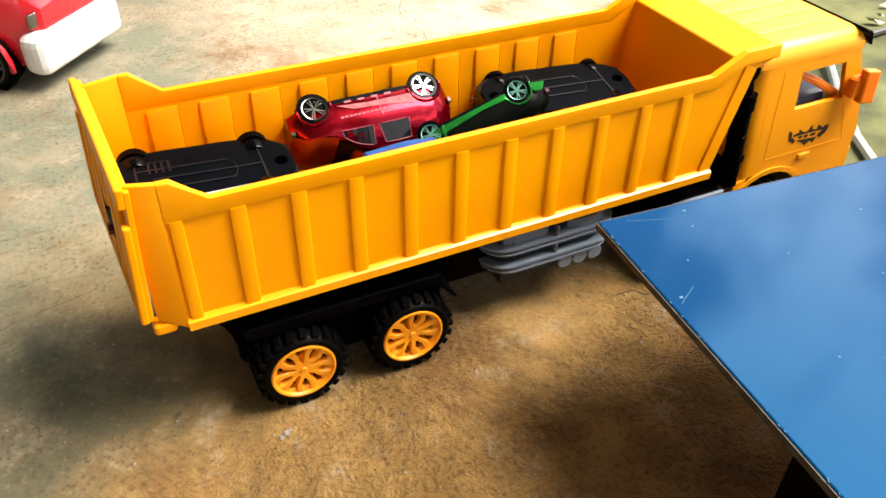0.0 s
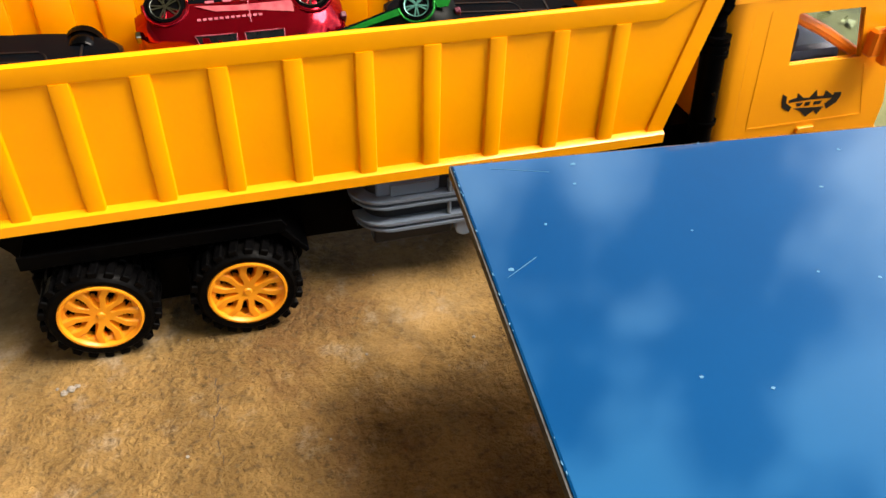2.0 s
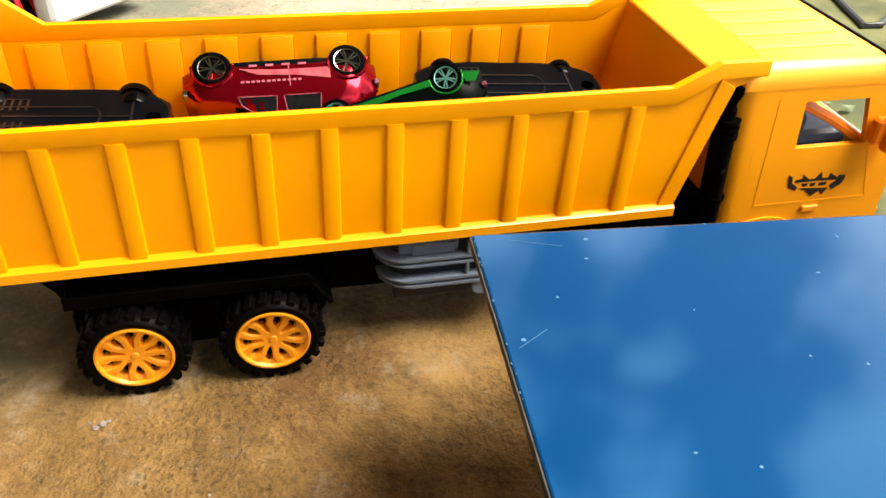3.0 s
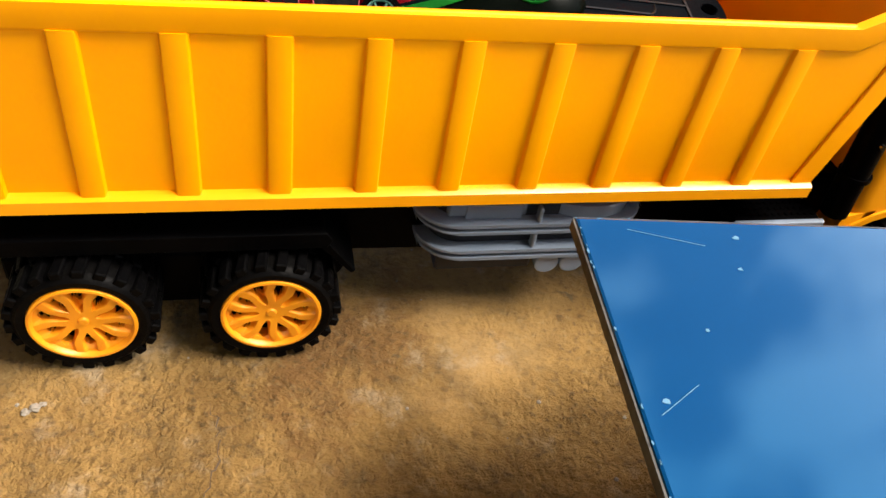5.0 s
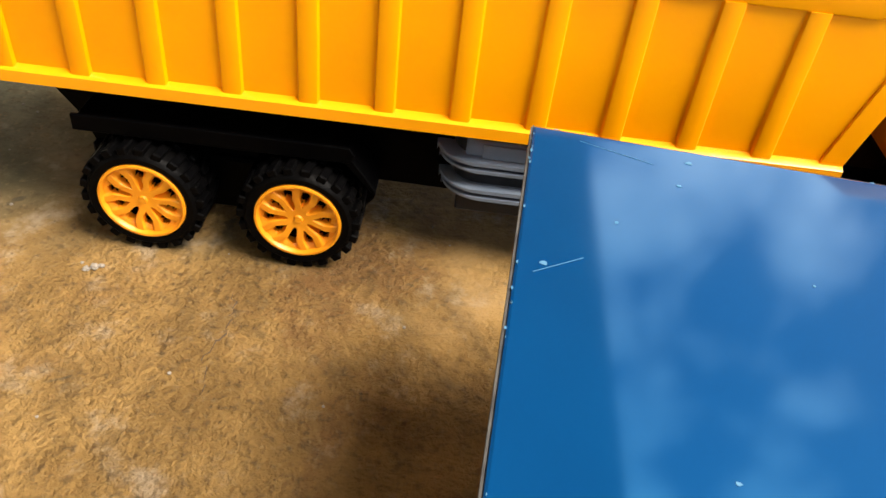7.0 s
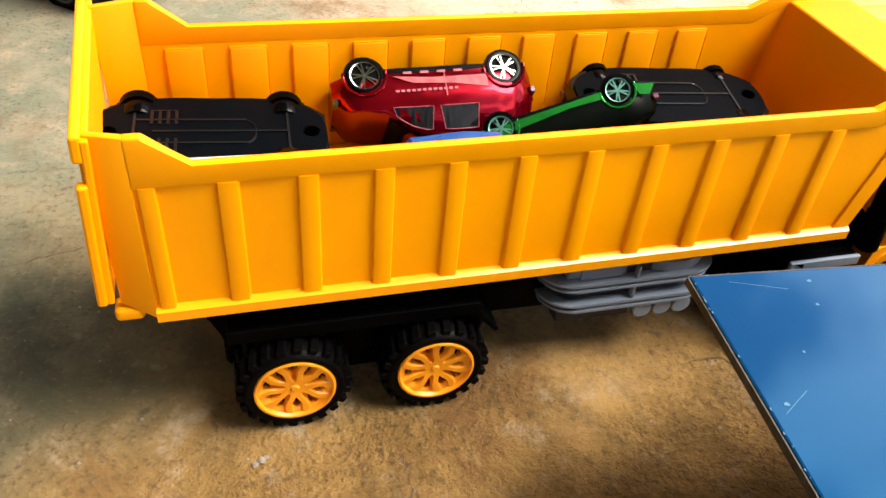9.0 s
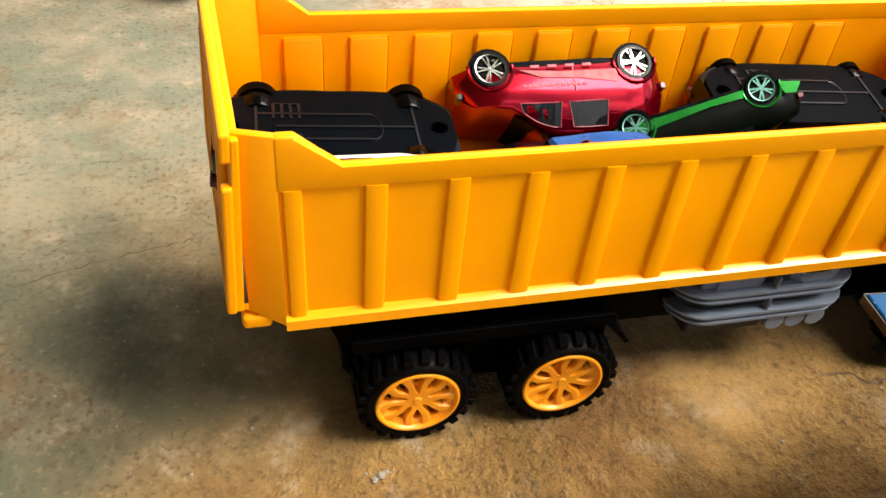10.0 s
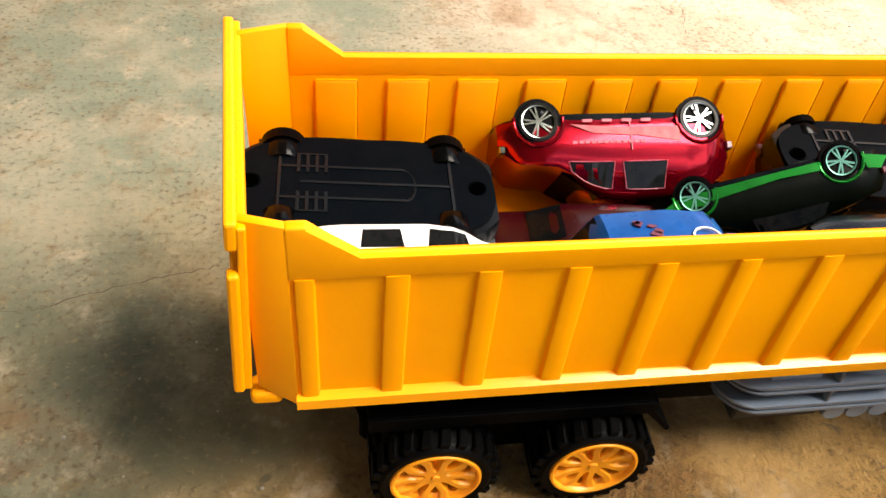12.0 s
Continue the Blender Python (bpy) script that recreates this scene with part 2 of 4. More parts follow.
def prism(bm, outline, y0, y1, bevel=0.0, seg=2, plane="xz"):
    """An outline in x and z, drawn out along y (or in x and y, along z)."""
    def co(a, b, h):
        return (a, h, b) if plane == "xz" else (h, a, b) if plane == "yz" else (a, b, h)
    lo = [bm.verts.new(co(a, b, y0)) for a, b in outline]
    hi = [bm.verts.new(co(a, b, y1)) for a, b in outline]
    n = len(outline)
    fs = [bm.faces.new(lo), bm.faces.new(hi[::-1])]
    fs += [bm.faces.new((lo[i], hi[i], hi[(i + 1) % n], lo[(i + 1) % n])) for i in range(n)]
    if bevel:
        es = list({e for f in fs for e in f.edges})
        bmesh.ops.bevel(bm, geom=es, offset=bevel, segments=seg, affect='EDGES', profile=0.5)


def lathe(bm, profile, seg=40, m=None):
    """Turns (radius, height) about the y axis."""
    rings = []
    for r, h in profile:
        ring = []
        for i in range(seg):
            a = 2 * math.pi * i / seg
            v = Vector((r * math.cos(a), h, r * math.sin(a)))
            ring.append(bm.verts.new(m @ v if m else v))
        rings.append(ring)
    for p, q in zip(rings, rings[1:]):
        for i in range(seg):
            j = (i + 1) % seg
            bm.faces.new((p[i], p[j], q[j], q[i]))
    return rings


def disc(bm, ring):
    bm.faces.new(ring)


def tube(bm, pts, radius, seg=8, closed=False):
    """A round bar along points."""
    pts = [Vector(p) for p in pts]
    n = len(pts)
    rings = []
    for i, p in enumerate(pts):
        a = pts[i - 1] if (i or closed) else p
        b = pts[(i + 1) % n] if (i < n - 1 or closed) else p
        d = (b - a).normalized()
        side = d.cross(Vector((0, 0, 1)))
        if side.length < 0.05:
            side = d.cross(Vector((0, 1, 0)))
        side.normalize()
        up = side.cross(d)
        r = radius[i] if isinstance(radius, (list, tuple)) else radius
        rings.append([bm.verts.new(p + (side * math.cos(t) + up * math.sin(t)) * r) for t in [2 * math.pi * k / seg for k in range(seg)]])
    pairs = list(zip(rings, rings[1:])) + ([(rings[-1], rings[0])] if closed else [])
    for p, q in pairs:
        for i in range(seg):
            j = (i + 1) % seg
            bm.faces.new((p[i], p[j], q[j], q[i]))
    if not closed:
        bm.faces.new(rings[0][::-1])
        bm.faces.new(rings[-1])


# ---- setting: slab, low ground ----
bm = bmesh.new()
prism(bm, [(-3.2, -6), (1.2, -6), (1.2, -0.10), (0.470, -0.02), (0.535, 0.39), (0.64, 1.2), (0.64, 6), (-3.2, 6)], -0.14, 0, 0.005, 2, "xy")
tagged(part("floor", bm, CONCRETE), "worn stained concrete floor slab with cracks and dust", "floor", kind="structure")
bm = bmesh.new()
box(bm, -60, 60, -60, 60, -0.32, -0.12)
tagged(part("ground", bm, EARTH), "mossy green earth below the edge of the slab", "ground", kind="structure")


bm = bmesh.new()
box(bm, -3.2, 0.95, -6, 6, 2.4, 2.55)
PLASTER = material("porch_plaster", (0.42, 0.40, 0.36), 0.9, second=(0.30, 0.28, 0.25), scale=3, amount=0.6, bump=0.3)
tagged(part("ceiling", bm, PLASTER), "plain plastered porch roof over the slab", "ceiling", kind="structure")
# Unseen wall, added to cut the sky light from the west.
bm = bmesh.new()
box(bm, -3.2, -3.0, -6, 6, -0.14, 2.4)
tagged(part("sky_block_wall", bm, PLASTER), "unseen plain plastered wall added to block sky light from the west", "wall", kind="structure")


# ---- blue board ----
BX, BY, BZ, BTURN = 0.2136, -0.0538, 0.0921, -4.6
bm = bmesh.new()
box(bm, 0, 0.46, -0.34, 0, -0.0035, 0, 0.0008, 2)
board = part("board", bm, BOARD)
board.matrix_basis = pose(BX, BY, BZ, 0, 0, BTURN)
tagged(board, "glossy scratched blue laminate board with dark worn edges", "board")
bm = bmesh.new()
box(bm, -0.0005, 0.0, -0.34, 0.0, -0.0036, -0.0006)
box(bm, 0.0, 0.46, 0.0, 0.0005, -0.0036, -0.0006)
part("edge_band", bm, BOARDEDGE, board, "dark worn edge band")
random.seed(5)
bm = bmesh.new()
for x, y, s in ((0.039, -0.006, 0.0010), (0.036, -0.0165, 0.0008), (0.006, -0.053, 0.0010), (0.0885, -0.068, 0.0006), (0.104, -0.073, 0.0007), (0.040, -0.098, 0.0007),
                (0.055, -0.104, 0.0007), (0.062, -0.045, 0.0004), (0.112, -0.031, 0.0008), (0.021, -0.035, 0.0006), (0.13, -0.012, 0.0008)):
    pts = [(x + s * random.uniform(0.5, 1.1) * math.cos(a), y + s * random.uniform(0.4, 0.9) * math.sin(a)) for a in [k * math.pi / 4 for k in range(8)]]
    prism(bm, pts, 0.00002, 0.00012, plane="xy")
for k in range(46):
    along = random.random() < 0.6
    t = random.random() ** 1.3
    s = random.uniform(0.0002, 0.0006) * (2.0 if random.random() < 0.12 else 0.8)
    x, y = (random.uniform(0, 0.0007), -0.3 * t) if along else (0.3 * t, -random.uniform(0, 0.0007))
    prism(bm, [(x + s * random.uniform(0.4, 1.3) * math.cos(a) * (0.7 if along else 1.8), y + s * random.uniform(0.4, 1.3) * math.sin(a) * (1.8 if along else 0.7)) for a in [q * math.pi / 3 for q in range(6)]], 0.00002, 0.00012, plane="xy")
tagged(part("scuff", bm, SCUFF, board, "pale chips and scuffs"), kind="stuff")
for a, b in (((0.012, -0.004), (0.03, -0.009)), ((0.004, -0.056), (0.014, -0.049))):
    bm = bmesh.new()
    d = (Vector(b) - Vector(a)).normalized() * 0.00007
    prism(bm, [(a[0] - d.y, a[1] + d.x), (b[0] - d.y, b[1] + d.x), (b[0] + d.y, b[1] - d.x), (a[0] + d.y, a[1] - d.x)], 0.00002, 0.0001, plane="xy")
    part("scratch", bm, SCUFF, board, "long fine scratch")
# Added block: stands in for the unseen support and the shade under the board.
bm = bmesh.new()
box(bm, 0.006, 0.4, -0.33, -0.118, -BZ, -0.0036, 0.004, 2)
shade_block = part("block", bm, BLACK)
shade_block.matrix_basis = pose(BX, BY, BZ, 0, 0, BTURN)
tagged(shade_block, "black block added as unseen support and shade under a blue board", "block")


# ---- dump truck ----
truck = thing("toy_dump_truck", "yellow plastic toy dump truck with black chassis, loaded with small cars", "toy truck")
R = 0.0215
YC = 0.0375


def tyre_mesh():
    bm = bmesh.new()
    lathe(bm, [(0.0150, 0.0008), (0.0158, -0.0004), (0.0178, -0.0006), (0.0192, 0.0006), (0.0198, 0.0024), (0.0198, 0.0156), (0.0192, 0.0174), (0.0178, 0.0186), (0.0150, 0.0180), (0.0150, 0.0008)], 48)
    return bm


def rim_mesh():
    """A deep dished rim: five raised U-shaped spokes, pierced inside and between them."""
    bm = bmesh.new()
    lathe(bm, [(0.0153, 0.0002), (0.0151, -0.0007), (0.0143, -0.0008), (0.0137, -0.0002), (0.0134, 0.0022), (0.0130, 0.0060)], 60)

    def local(r, a):
        a = (a + math.pi / 5) % (2 * math.pi / 5) - math.pi / 5
        return r * math.cos(a), abs(r * math.sin(a)), r * math.cos(math.pi / 5 - abs(a)), r * math.sin(math.pi / 5 - abs(a))

    def soft_step(v):
        v = max(0.0, min(1.0, v))
        return v * v * (3 - 2 * v)

    def height(r, a):
        x, y, u, v = local(r, a)
        arm = soft_step((0.0018 - abs(y - 0.0008 - 0.0023 * soft_step((x - 0.0035) / 0.006))) / 0.0006)
        top = max(arm, soft_step((0.0046 - r) / 0.0008))
        plate = 0.0036 - 0.0026 * soft_step((r - 0.0080) / 0.0055)
        low = 0.0004 + 0.0007 * soft_step(1 - r / 0.012)
        if r < 0.0017:
            low -= 0.0006
        return plate + (low - plate) * top

    def hole(r, a):
        x, y, u, v = local(r, a)
        t = (x - 0.0062) / 0.0052
        if 0 < t < 1 and y < 0.0021 * math.sqrt(t) * math.sqrt(1 - t ** 4):
            return True
        t = (u - 0.0068) / 0.0056
        return 0 < t < 1 and v < (0.0004 + 0.0021 * t) * min(1.0, 5 * (1 - t))

    radii = [0.0001, 0.0012, 0.0017, 0.0020, 0.0030, 0.0038] + [0.0042 + 0.00036 * k for k in range(26)] + [0.0136]
    seg = 200
    grid = [[bm.verts.new((r * math.cos(2 * math.pi * i / seg), height(r, 2 * math.pi * i / seg), r * math.sin(2 * math.pi * i / seg))) for i in range(seg)] for r in radii]
    face = []
    for k in range(len(radii) - 1):
        for i in range(seg):
            if not hole((radii[k] + radii[k + 1]) / 2, 2 * math.pi * (i + 0.5) / seg):
                j = (i + 1) % seg
                face.append(bm.faces.new((grid[k][i], grid[k][j], grid[k + 1][j], grid[k + 1][i])))
    r = bmesh.ops.extrude_face_region(bm, geom=face)
    for v in r["geom"]:
        if isinstance(v, bmesh.types.BMVert):
            v.co.y += 0.0014
    bmesh.ops.delete(bm, geom=[v for v in bm.verts if not v.link_faces], context='VERTS')
    return bm


def well_mesh():
    # Black disc added behind the spokes, so their gaps look deep in shade.
    bm = bmesh.new()
    rings = lathe(bm, [(0.0001, 0.0085), (0.0140, 0.0085), (0.0140, 0.016)], 32)
    return bm


def lug_mesh():
    bm = bmesh.new()
    prism(bm, [(-0.0024, 0.0002), (0.0010, 0.0002), (0.0022, 0.0088), (-0.0008, 0.0088)], 0.0186, R, 0.0004, 1, "xy")
    return bm


def data_of(bm, mat, name, smooth=None):
    ob = part(name, bm, mat, smooth=smooth)
    me = ob.data
    bpy.data.objects.remove(ob)
    return me


tyre_data = data_of(tyre_mesh(), RUBBER, "wheel", 40)
rim_data = data_of(rim_mesh(), RIMC, "rim", 50)
well_data = data_of(well_mesh(), BLACK, "dark_backing")
lug_data = data_of(lug_mesh(), RUBBER, "lug")


def wheel(x, near):
    """One wheel: its tyre with tread lugs and rim; the near and far rows face away from each other."""
    hub = tagged(new("wheel", tyre_data), "chunky black rubber tyre")
    hub.parent = truck
    tagged(new("rim", rim_data), "orange spoked rim").parent = hub
    new("dark_backing", well_data).parent = hub
    for i in range(44):
        lug = new("lug", lug_data)
        lug.parent = hub
        lug.matrix_basis = Matrix.Rotation(2 * math.pi * i / 44, 4, 'Y')
        if i % 2:
            lug.matrix_basis = lug.matrix_basis @ Matrix.Translation((0, 0.018, 0)) @ Matrix.Diagonal((1, -1, 1, 1))
    turn = (x * 977) % 360
    if near:
        hub.matrix_basis = pose(x, -0.0182, R, 0, turn, 0)
    else:
        hub.matrix_basis = pose(x, 0.0932, R, 0, turn, 180)


for ax in (0.090, 0.144, 0.311, 0.366):
    wheel(ax, True)
    wheel(ax, False)
    bm = bmesh.new()
    lathe(bm, [(0.0001, 0.0), (0.003, 0.0), (0.003, 0.096), (0.0001, 0.096)], 12, pose(ax, -0.0105, R))
    part("axle", bm, BLACK, truck)

# chassis
bm = bmesh.new()
prism(bm, [(0.053, 0.0565), (0.053, 0.051), (0.063, 0.041), (0.066, 0.028), (0.33, 0.026), (0.34, 0.022), (0.405, 0.022), (0.405, 0.040), (0.35, 0.042), (0.345, 0.0565)], 0.004, 0.071, 0.001, 1)
part("chassis", bm, BLACK, truck, "black plastic chassis frame")
for x0, x1 in ((0.066, 0.168), (0.288, 0.392)):
    bm = bmesh.new()
    prism(bm, [(x0 + 0.010, 0.0080), (x1 - 0.010, 0.0080), (x1, 0.0200), (x1, 0.0300), (x0, 0.0300), (x0, 0.0200)], 0.0012, 0.0738, 0.001, 1)
    part("axle_housing", bm, BLACK, truck, "black axle housing")
for y0, y1, ye in ((-0.0125, 0.004, -0.0125), (0.071, 0.0875, 0.0875)):
    bm = bmesh.new()
    prism(bm, [(0.068, 0.0475), (0.160, 0.0475), (0.170, 0.0335), (0.1685, 0.0325), (0.1585, 0.0452), (0.068, 0.0452)], y0, y1, 0.0004, 1)
    lip = 0.0012 if ye < 0 else -0.0012
    prism(bm, [(0.068, 0.0500), (0.1605, 0.0500), (0.1625, 0.0470), (0.1605, 0.0440), (0.068, 0.0440)], min(ye, ye + lip) - 0.0003, max(ye, ye + lip), 0.0003, 1)
    part("mudguard", bm, BLACK, truck, "black mudguard over the rear wheels")


def stadium(x0, x1, y0, y1, r, seg=7):
    pts = []
    for cx, cy, a0 in ((x1 - r, y1 - r, 0), (x0 + r, y1 - r, 90), (x0 + r, y0 + r, 180), (x1 - r, y0 + r, 270)):
        pts += [(cx + r * math.cos(radians(a0 + 90 * k / seg)), cy + r * math.sin(radians(a0 + 90 * k / seg))) for k in range(seg + 1)]
    return pts


def tank(y0, y1, face):
    """The grey side tank: stacked plates with rounded ends, a cap, a pin and three pipe ends."""
    root = part("side_tank", tank_core(y0, y1), DGREY, truck, "grey ribbed plastic side tank")
    for z0, z1, a, b in ((0.0468, 0.0482, 0.1885, 0.2665), (0.0440, 0.0452, 0.1895, 0.2655), (0.0358, 0.0372, 0.1900, 0.2665), (0.0328, 0.0342, 0.1910, 0.2645)):
        bm = bmesh.new()
        prism(bm, stadium(a, b, y0, y1, 0.013), z0, z1, 0.0003, 1, "xy")
        part("plate", bm, GREY, root)
    bm = bmesh.new()
    prism(bm, stadium(0.2365 - 0.0105 + 0.004, 0.2625, y0 + (0.0025 if face < 0 else 0.0), y1 - (0.0 if face < 0 else 0.0025), 0.012), 0.0482, 0.0530, 0.0005, 1, "xy")
    part("cap", bm, GREY, root)
    bm = bmesh.new()
    yb = y0 + 0.004 if face < 0 else y1 - 0.004
    box(bm, 0.1985, 0.2245, min(yb, yb + 0.014 * -face), max(yb, yb + 0.014 * -face), 0.0482, 0.0545, 0.0006, 1)
    box(bm, 0.2040, 0.2225, min(yb - 0.001 * -face, yb), max(yb - 0.001 * -face, yb), 0.0482, 0.0535, 0.0002, 1)
    part("lid", bm, GREY, root)
    for z0, z1 in ((0.0482, 0.0540), (0.0372, 0.0440)):
        bm = bmesh.new()
        yp = y0 + 0.0018 if face < 0 else y1 - 0.0018
        box(bm, 0.2272, 0.2286, yp - 0.0016, yp + 0.0016, z0, z1, 0.0005, 1)
        part("pin", bm, GREY, root)
    for x in (0.2352, 0.2442, 0.2532):
        bm = bmesh.new()
        yb0 = y0 + 0.0012 if face < 0 else y1 - 0.0012
        rings = lathe(bm, [(0.0001, 0), (0.0039, 0), (0.0043, 0.0004), (0.0043, 0.012), (0.0001, 0.012)], 20, pose(x, yb0, 0.0288) @ Matrix.Rotation(0 if face < 0 else math.pi, 4, 'Z'))
        part("pipe_end", bm, GREY, root, "round grey pipe end", smooth=40)


def tank_core(y0, y1):
    bm = bmesh.new()
    prism(bm, stadium(0.1945, 0.2605, y0 + 0.0045, y1 - 0.0045, 0.010), 0.0300, 0.0545, 0, 1, "xy")
    box(bm, 0.1970, 0.2300, y0 + 0.003, y1 - 0.003, 0.0255, 0.0328, 0.0008, 1)
    return bm


tank(-0.0090, 0.016, -1)
tank(0.059, 0.0840, 1)

# steps over the front wheels
for y0, y1, yf in ((-0.0095, 0.010, -0.0095), (0.065, 0.0845, 0.0845)):
    bm = bmesh.new()
    box(bm, 0.2985, 0.3325, y0, y1, 0.0425, 0.0470, 0.0006, 1)
    for i in range(12):
        for j in range(6):
            x, y = 0.301 + i * 0.0026, y0 + 0.003 + j * 0.003
            box(bm, x, x + 0.0012, y, y + 0.0012, 0.0468, 0.0475)
    st = part("step", bm, BLACK, truck, "black perforated step plate")
    bm = bmesh.new()
    box(bm, 0.2982, 0.3328, min(yf, yf * 1.0) - 0.0010, yf + 0.0010, 0.0424, 0.0474, 0.0004, 1)
    part("step_edge", bm, GREY, st, "blue-grey front strip of the step")
    bm = bmesh.new()
    yo = yf - 0.0012 if yf < 0 else yf + 0.0002
    prism(bm, [(0.3005, 0.0468), (0.3045, 0.0464), (0.3045, 0.0440)], yo, yo + 0.001)
    part("arrow_mark", bm, BLACK, st)


# dump bed
def near_y(x):
    return -0.0121 + (x - 0.05) * 0.006


def far_y(x):
    return 0.0845 - (x - 0.05) * 0.010


def bent(bm, shift):
    """Leans what was built at y = 0 (outward is -y on the near side) along the bed's side."""
    for v in bm.verts:
        v.co.y = shift(v.co.x) + v.co.y


def bed_side(near):
    sgn = 1 if near else -1
    line = near_y if near else far_y

    def put(name, bm, parent, label="", mat=YELLOW):
        if not near:
            for v in bm.verts:
                v.co.y = -v.co.y
        bent(bm, line)
        return part(name, bm, mat, parent, label, smooth=35)

    bm = bmesh.new()
    prism(bm, [(0.0470, 0.0605), (0.3174, 0.0605), (0.3320, 0.1185), (0.3455, 0.1230), (0.3455, 0.1292), (0.3235, 0.1292), (0.3062, 0.1187), (0.0645, 0.1187), (0.0522, 0.1302), (0.0470, 0.1302)], 0.0012, 0.0032, 0.0003, 1)
    side = put("bed_side", bm, truck, "ribbed yellow side wall of the dump bed")
    bm = bmesh.new()
    prism(bm, [(0.0470, 0.1130), (0.3085, 0.1130), (0.3245, 0.1236), (0.3456, 0.1226), (0.3456, 0.1298), (0.3232, 0.1298), (0.3058, 0.1193), (0.0648, 0.1193), (0.0524, 0.1308), (0.0470, 0.1308)], -0.0001, 0.0034, 0.0008, 3)
    put("rim", bm, side, "thick top rim")
    bm = bmesh.new()
    vs = [[bm.verts.new((x, y, z)) for y, z in ((-0.0014, 0.0600), (0.0034, 0.0600), (0.0034, 0.0656), (0.0012, 0.0656), (-0.0014, 0.0640))] for x in (0.0470, 0.3178)]
    for i in range(5):
        bm.faces.new((vs[0][i], vs[0][(i + 1) % 5], vs[1][(i + 1) % 5], vs[1][i]))
    bm.faces.new(vs[0])
    bm.faces.new(vs[1])
    put("bottom_lip", bm, side, "glossy bottom lip", LIP)
    for k in range(11):
        xr = 0.0539 + 0.0241 * k
        bm = bmesh.new()
        x0 = xr - (0.0056 if k == 0 else 0.0070)
        pr = [(x0 - 0.0004, 0.0018), (x0, 0.0012), (x0 + 0.0002, 0.0004), (x0 + 0.0005, -0.0001), (x0 + 0.0010, -0.0003), (xr - 0.0010, -0.0003), (xr - 0.0005, -0.0001), (xr - 0.0002, 0.0004), (xr, 0.0012), (xr + 0.0004, 0.0018)]
        prism(bm, pr, 0.0628, 0.1134, 0.0, 1, "xy")
        put("rib", bm, side)
    bm = bmesh.new()
    prism(bm, [(0.3095, 0.0630), (0.3172, 0.0630), (0.3322, 0.1185), (0.3250, 0.1228)], 0.0002, 0.0018, 0.0003, 1)
    put("rib", bm, side)
    for k in range(10):
        xr = 0.0539 + 0.0241 * k
        bm = bmesh.new()
        box(bm, xr + 0.0012, xr + 0.0241 - 0.0082, 0.0030, 0.0041, 0.0640, 0.1118, 0.0010, 4)
        put("inner_panel", bm, side)
    # rear corner post, bent inwards
    bm = bmesh.new()
    xr = 0.0362 if near else 0.0322
    prism(bm, [(xr, 0.0660), (0.0475, 0.0602), (0.0475, 0.1308), (xr, 0.1308)], 0.0, 0.0030, 0.0006, 2)
    for v in bm.verts:
        v.co.y += (0.0475 - v.co.x) * 0.32
    put("corner_post", bm, side)
    return side


bed_near = bed_side(True)
bed_far = bed_side(False)
bm = bmesh.new()
prism(bm, [(0.038, 0.0610), (0.316, 0.0610), (0.316, 0.0640), (0.038, 0.0640)], 0, 1)
for v in bm.verts:
    v.co.y = near_y(v.co.x) + 0.003 if v.co.y < 0.5 else far_y(v.co.x) - 0.003
part("bed_floor", bm, YELLOW, truck)
bm = bmesh.new()
prism(bm, [(0.3135, 0.0610), (0.3165, 0.0610), (0.3275, 0.1195), (0.3455, 0.1250), (0.3455, 0.1282), (0.3245, 0.1232)], 0, 1, 0.0005, 1)
for v in bm.verts:
    t = v.co.y
    v.co.y = (near_y(v.co.x) + 0.0025) * (1 - t) + (far_y(v.co.x) - 0.0025) * t
front = part("bed_front", bm, YELLOW, truck, "front wall of the bed with a canopy lip")
# tailgate, hung at its top and a little open at the foot
gate_m = pose(0.0378, 0, 0.1285) @ Matrix.Rotation(radians(3.4), 4, 'Y') @ Matrix.Rotation(radians(3.4), 4, 'Z')
bm = bmesh.new()
box(bm, -0.0024, 0.0, -0.0110, 0.0865, -0.0605, 0.0015, 0.0006, 2, gate_m)
gate = part("tailgate", bm, YELLOW, truck, "yellow tailgate slightly open at the foot")
for y0, y1, z0, z1 in ((-0.0125, -0.0085, -0.0600, -0.0130), (0.084, 0.089, -0.0600, -0.0130), (-0.0110, 0.0865, -0.0060, 0.0030), (-0.0110, 0.0865, -0.0610, -0.0560)):
    bm = bmesh.new()
    box(bm, -0.0052, -0.0020, y0, y1, z0, z1, 0.0009, 2, gate_m)
    part("frame_bar", bm, YELLOW, gate)
for i in range(5):
    bm = bmesh.new()
    y = 0.004 + i * 0.0168
    box(bm, -0.0046, -0.0022, y - 0.003, y + 0.003, -0.0560, -0.0040, 0.0008, 1, gate_m)
    part("rib", bm, YELLOW, gate)
for y in (-0.006, 0.081):
    bm = bmesh.new()
    box(bm, 0.0335, 0.0430, y - 0.004, y + 0.004, 0.0585, 0.0640, 0.0018, 3)
    part("latch", bm, YELLOW, gate)

# cab
CY0, CY1 = -0.0065, 0.0815


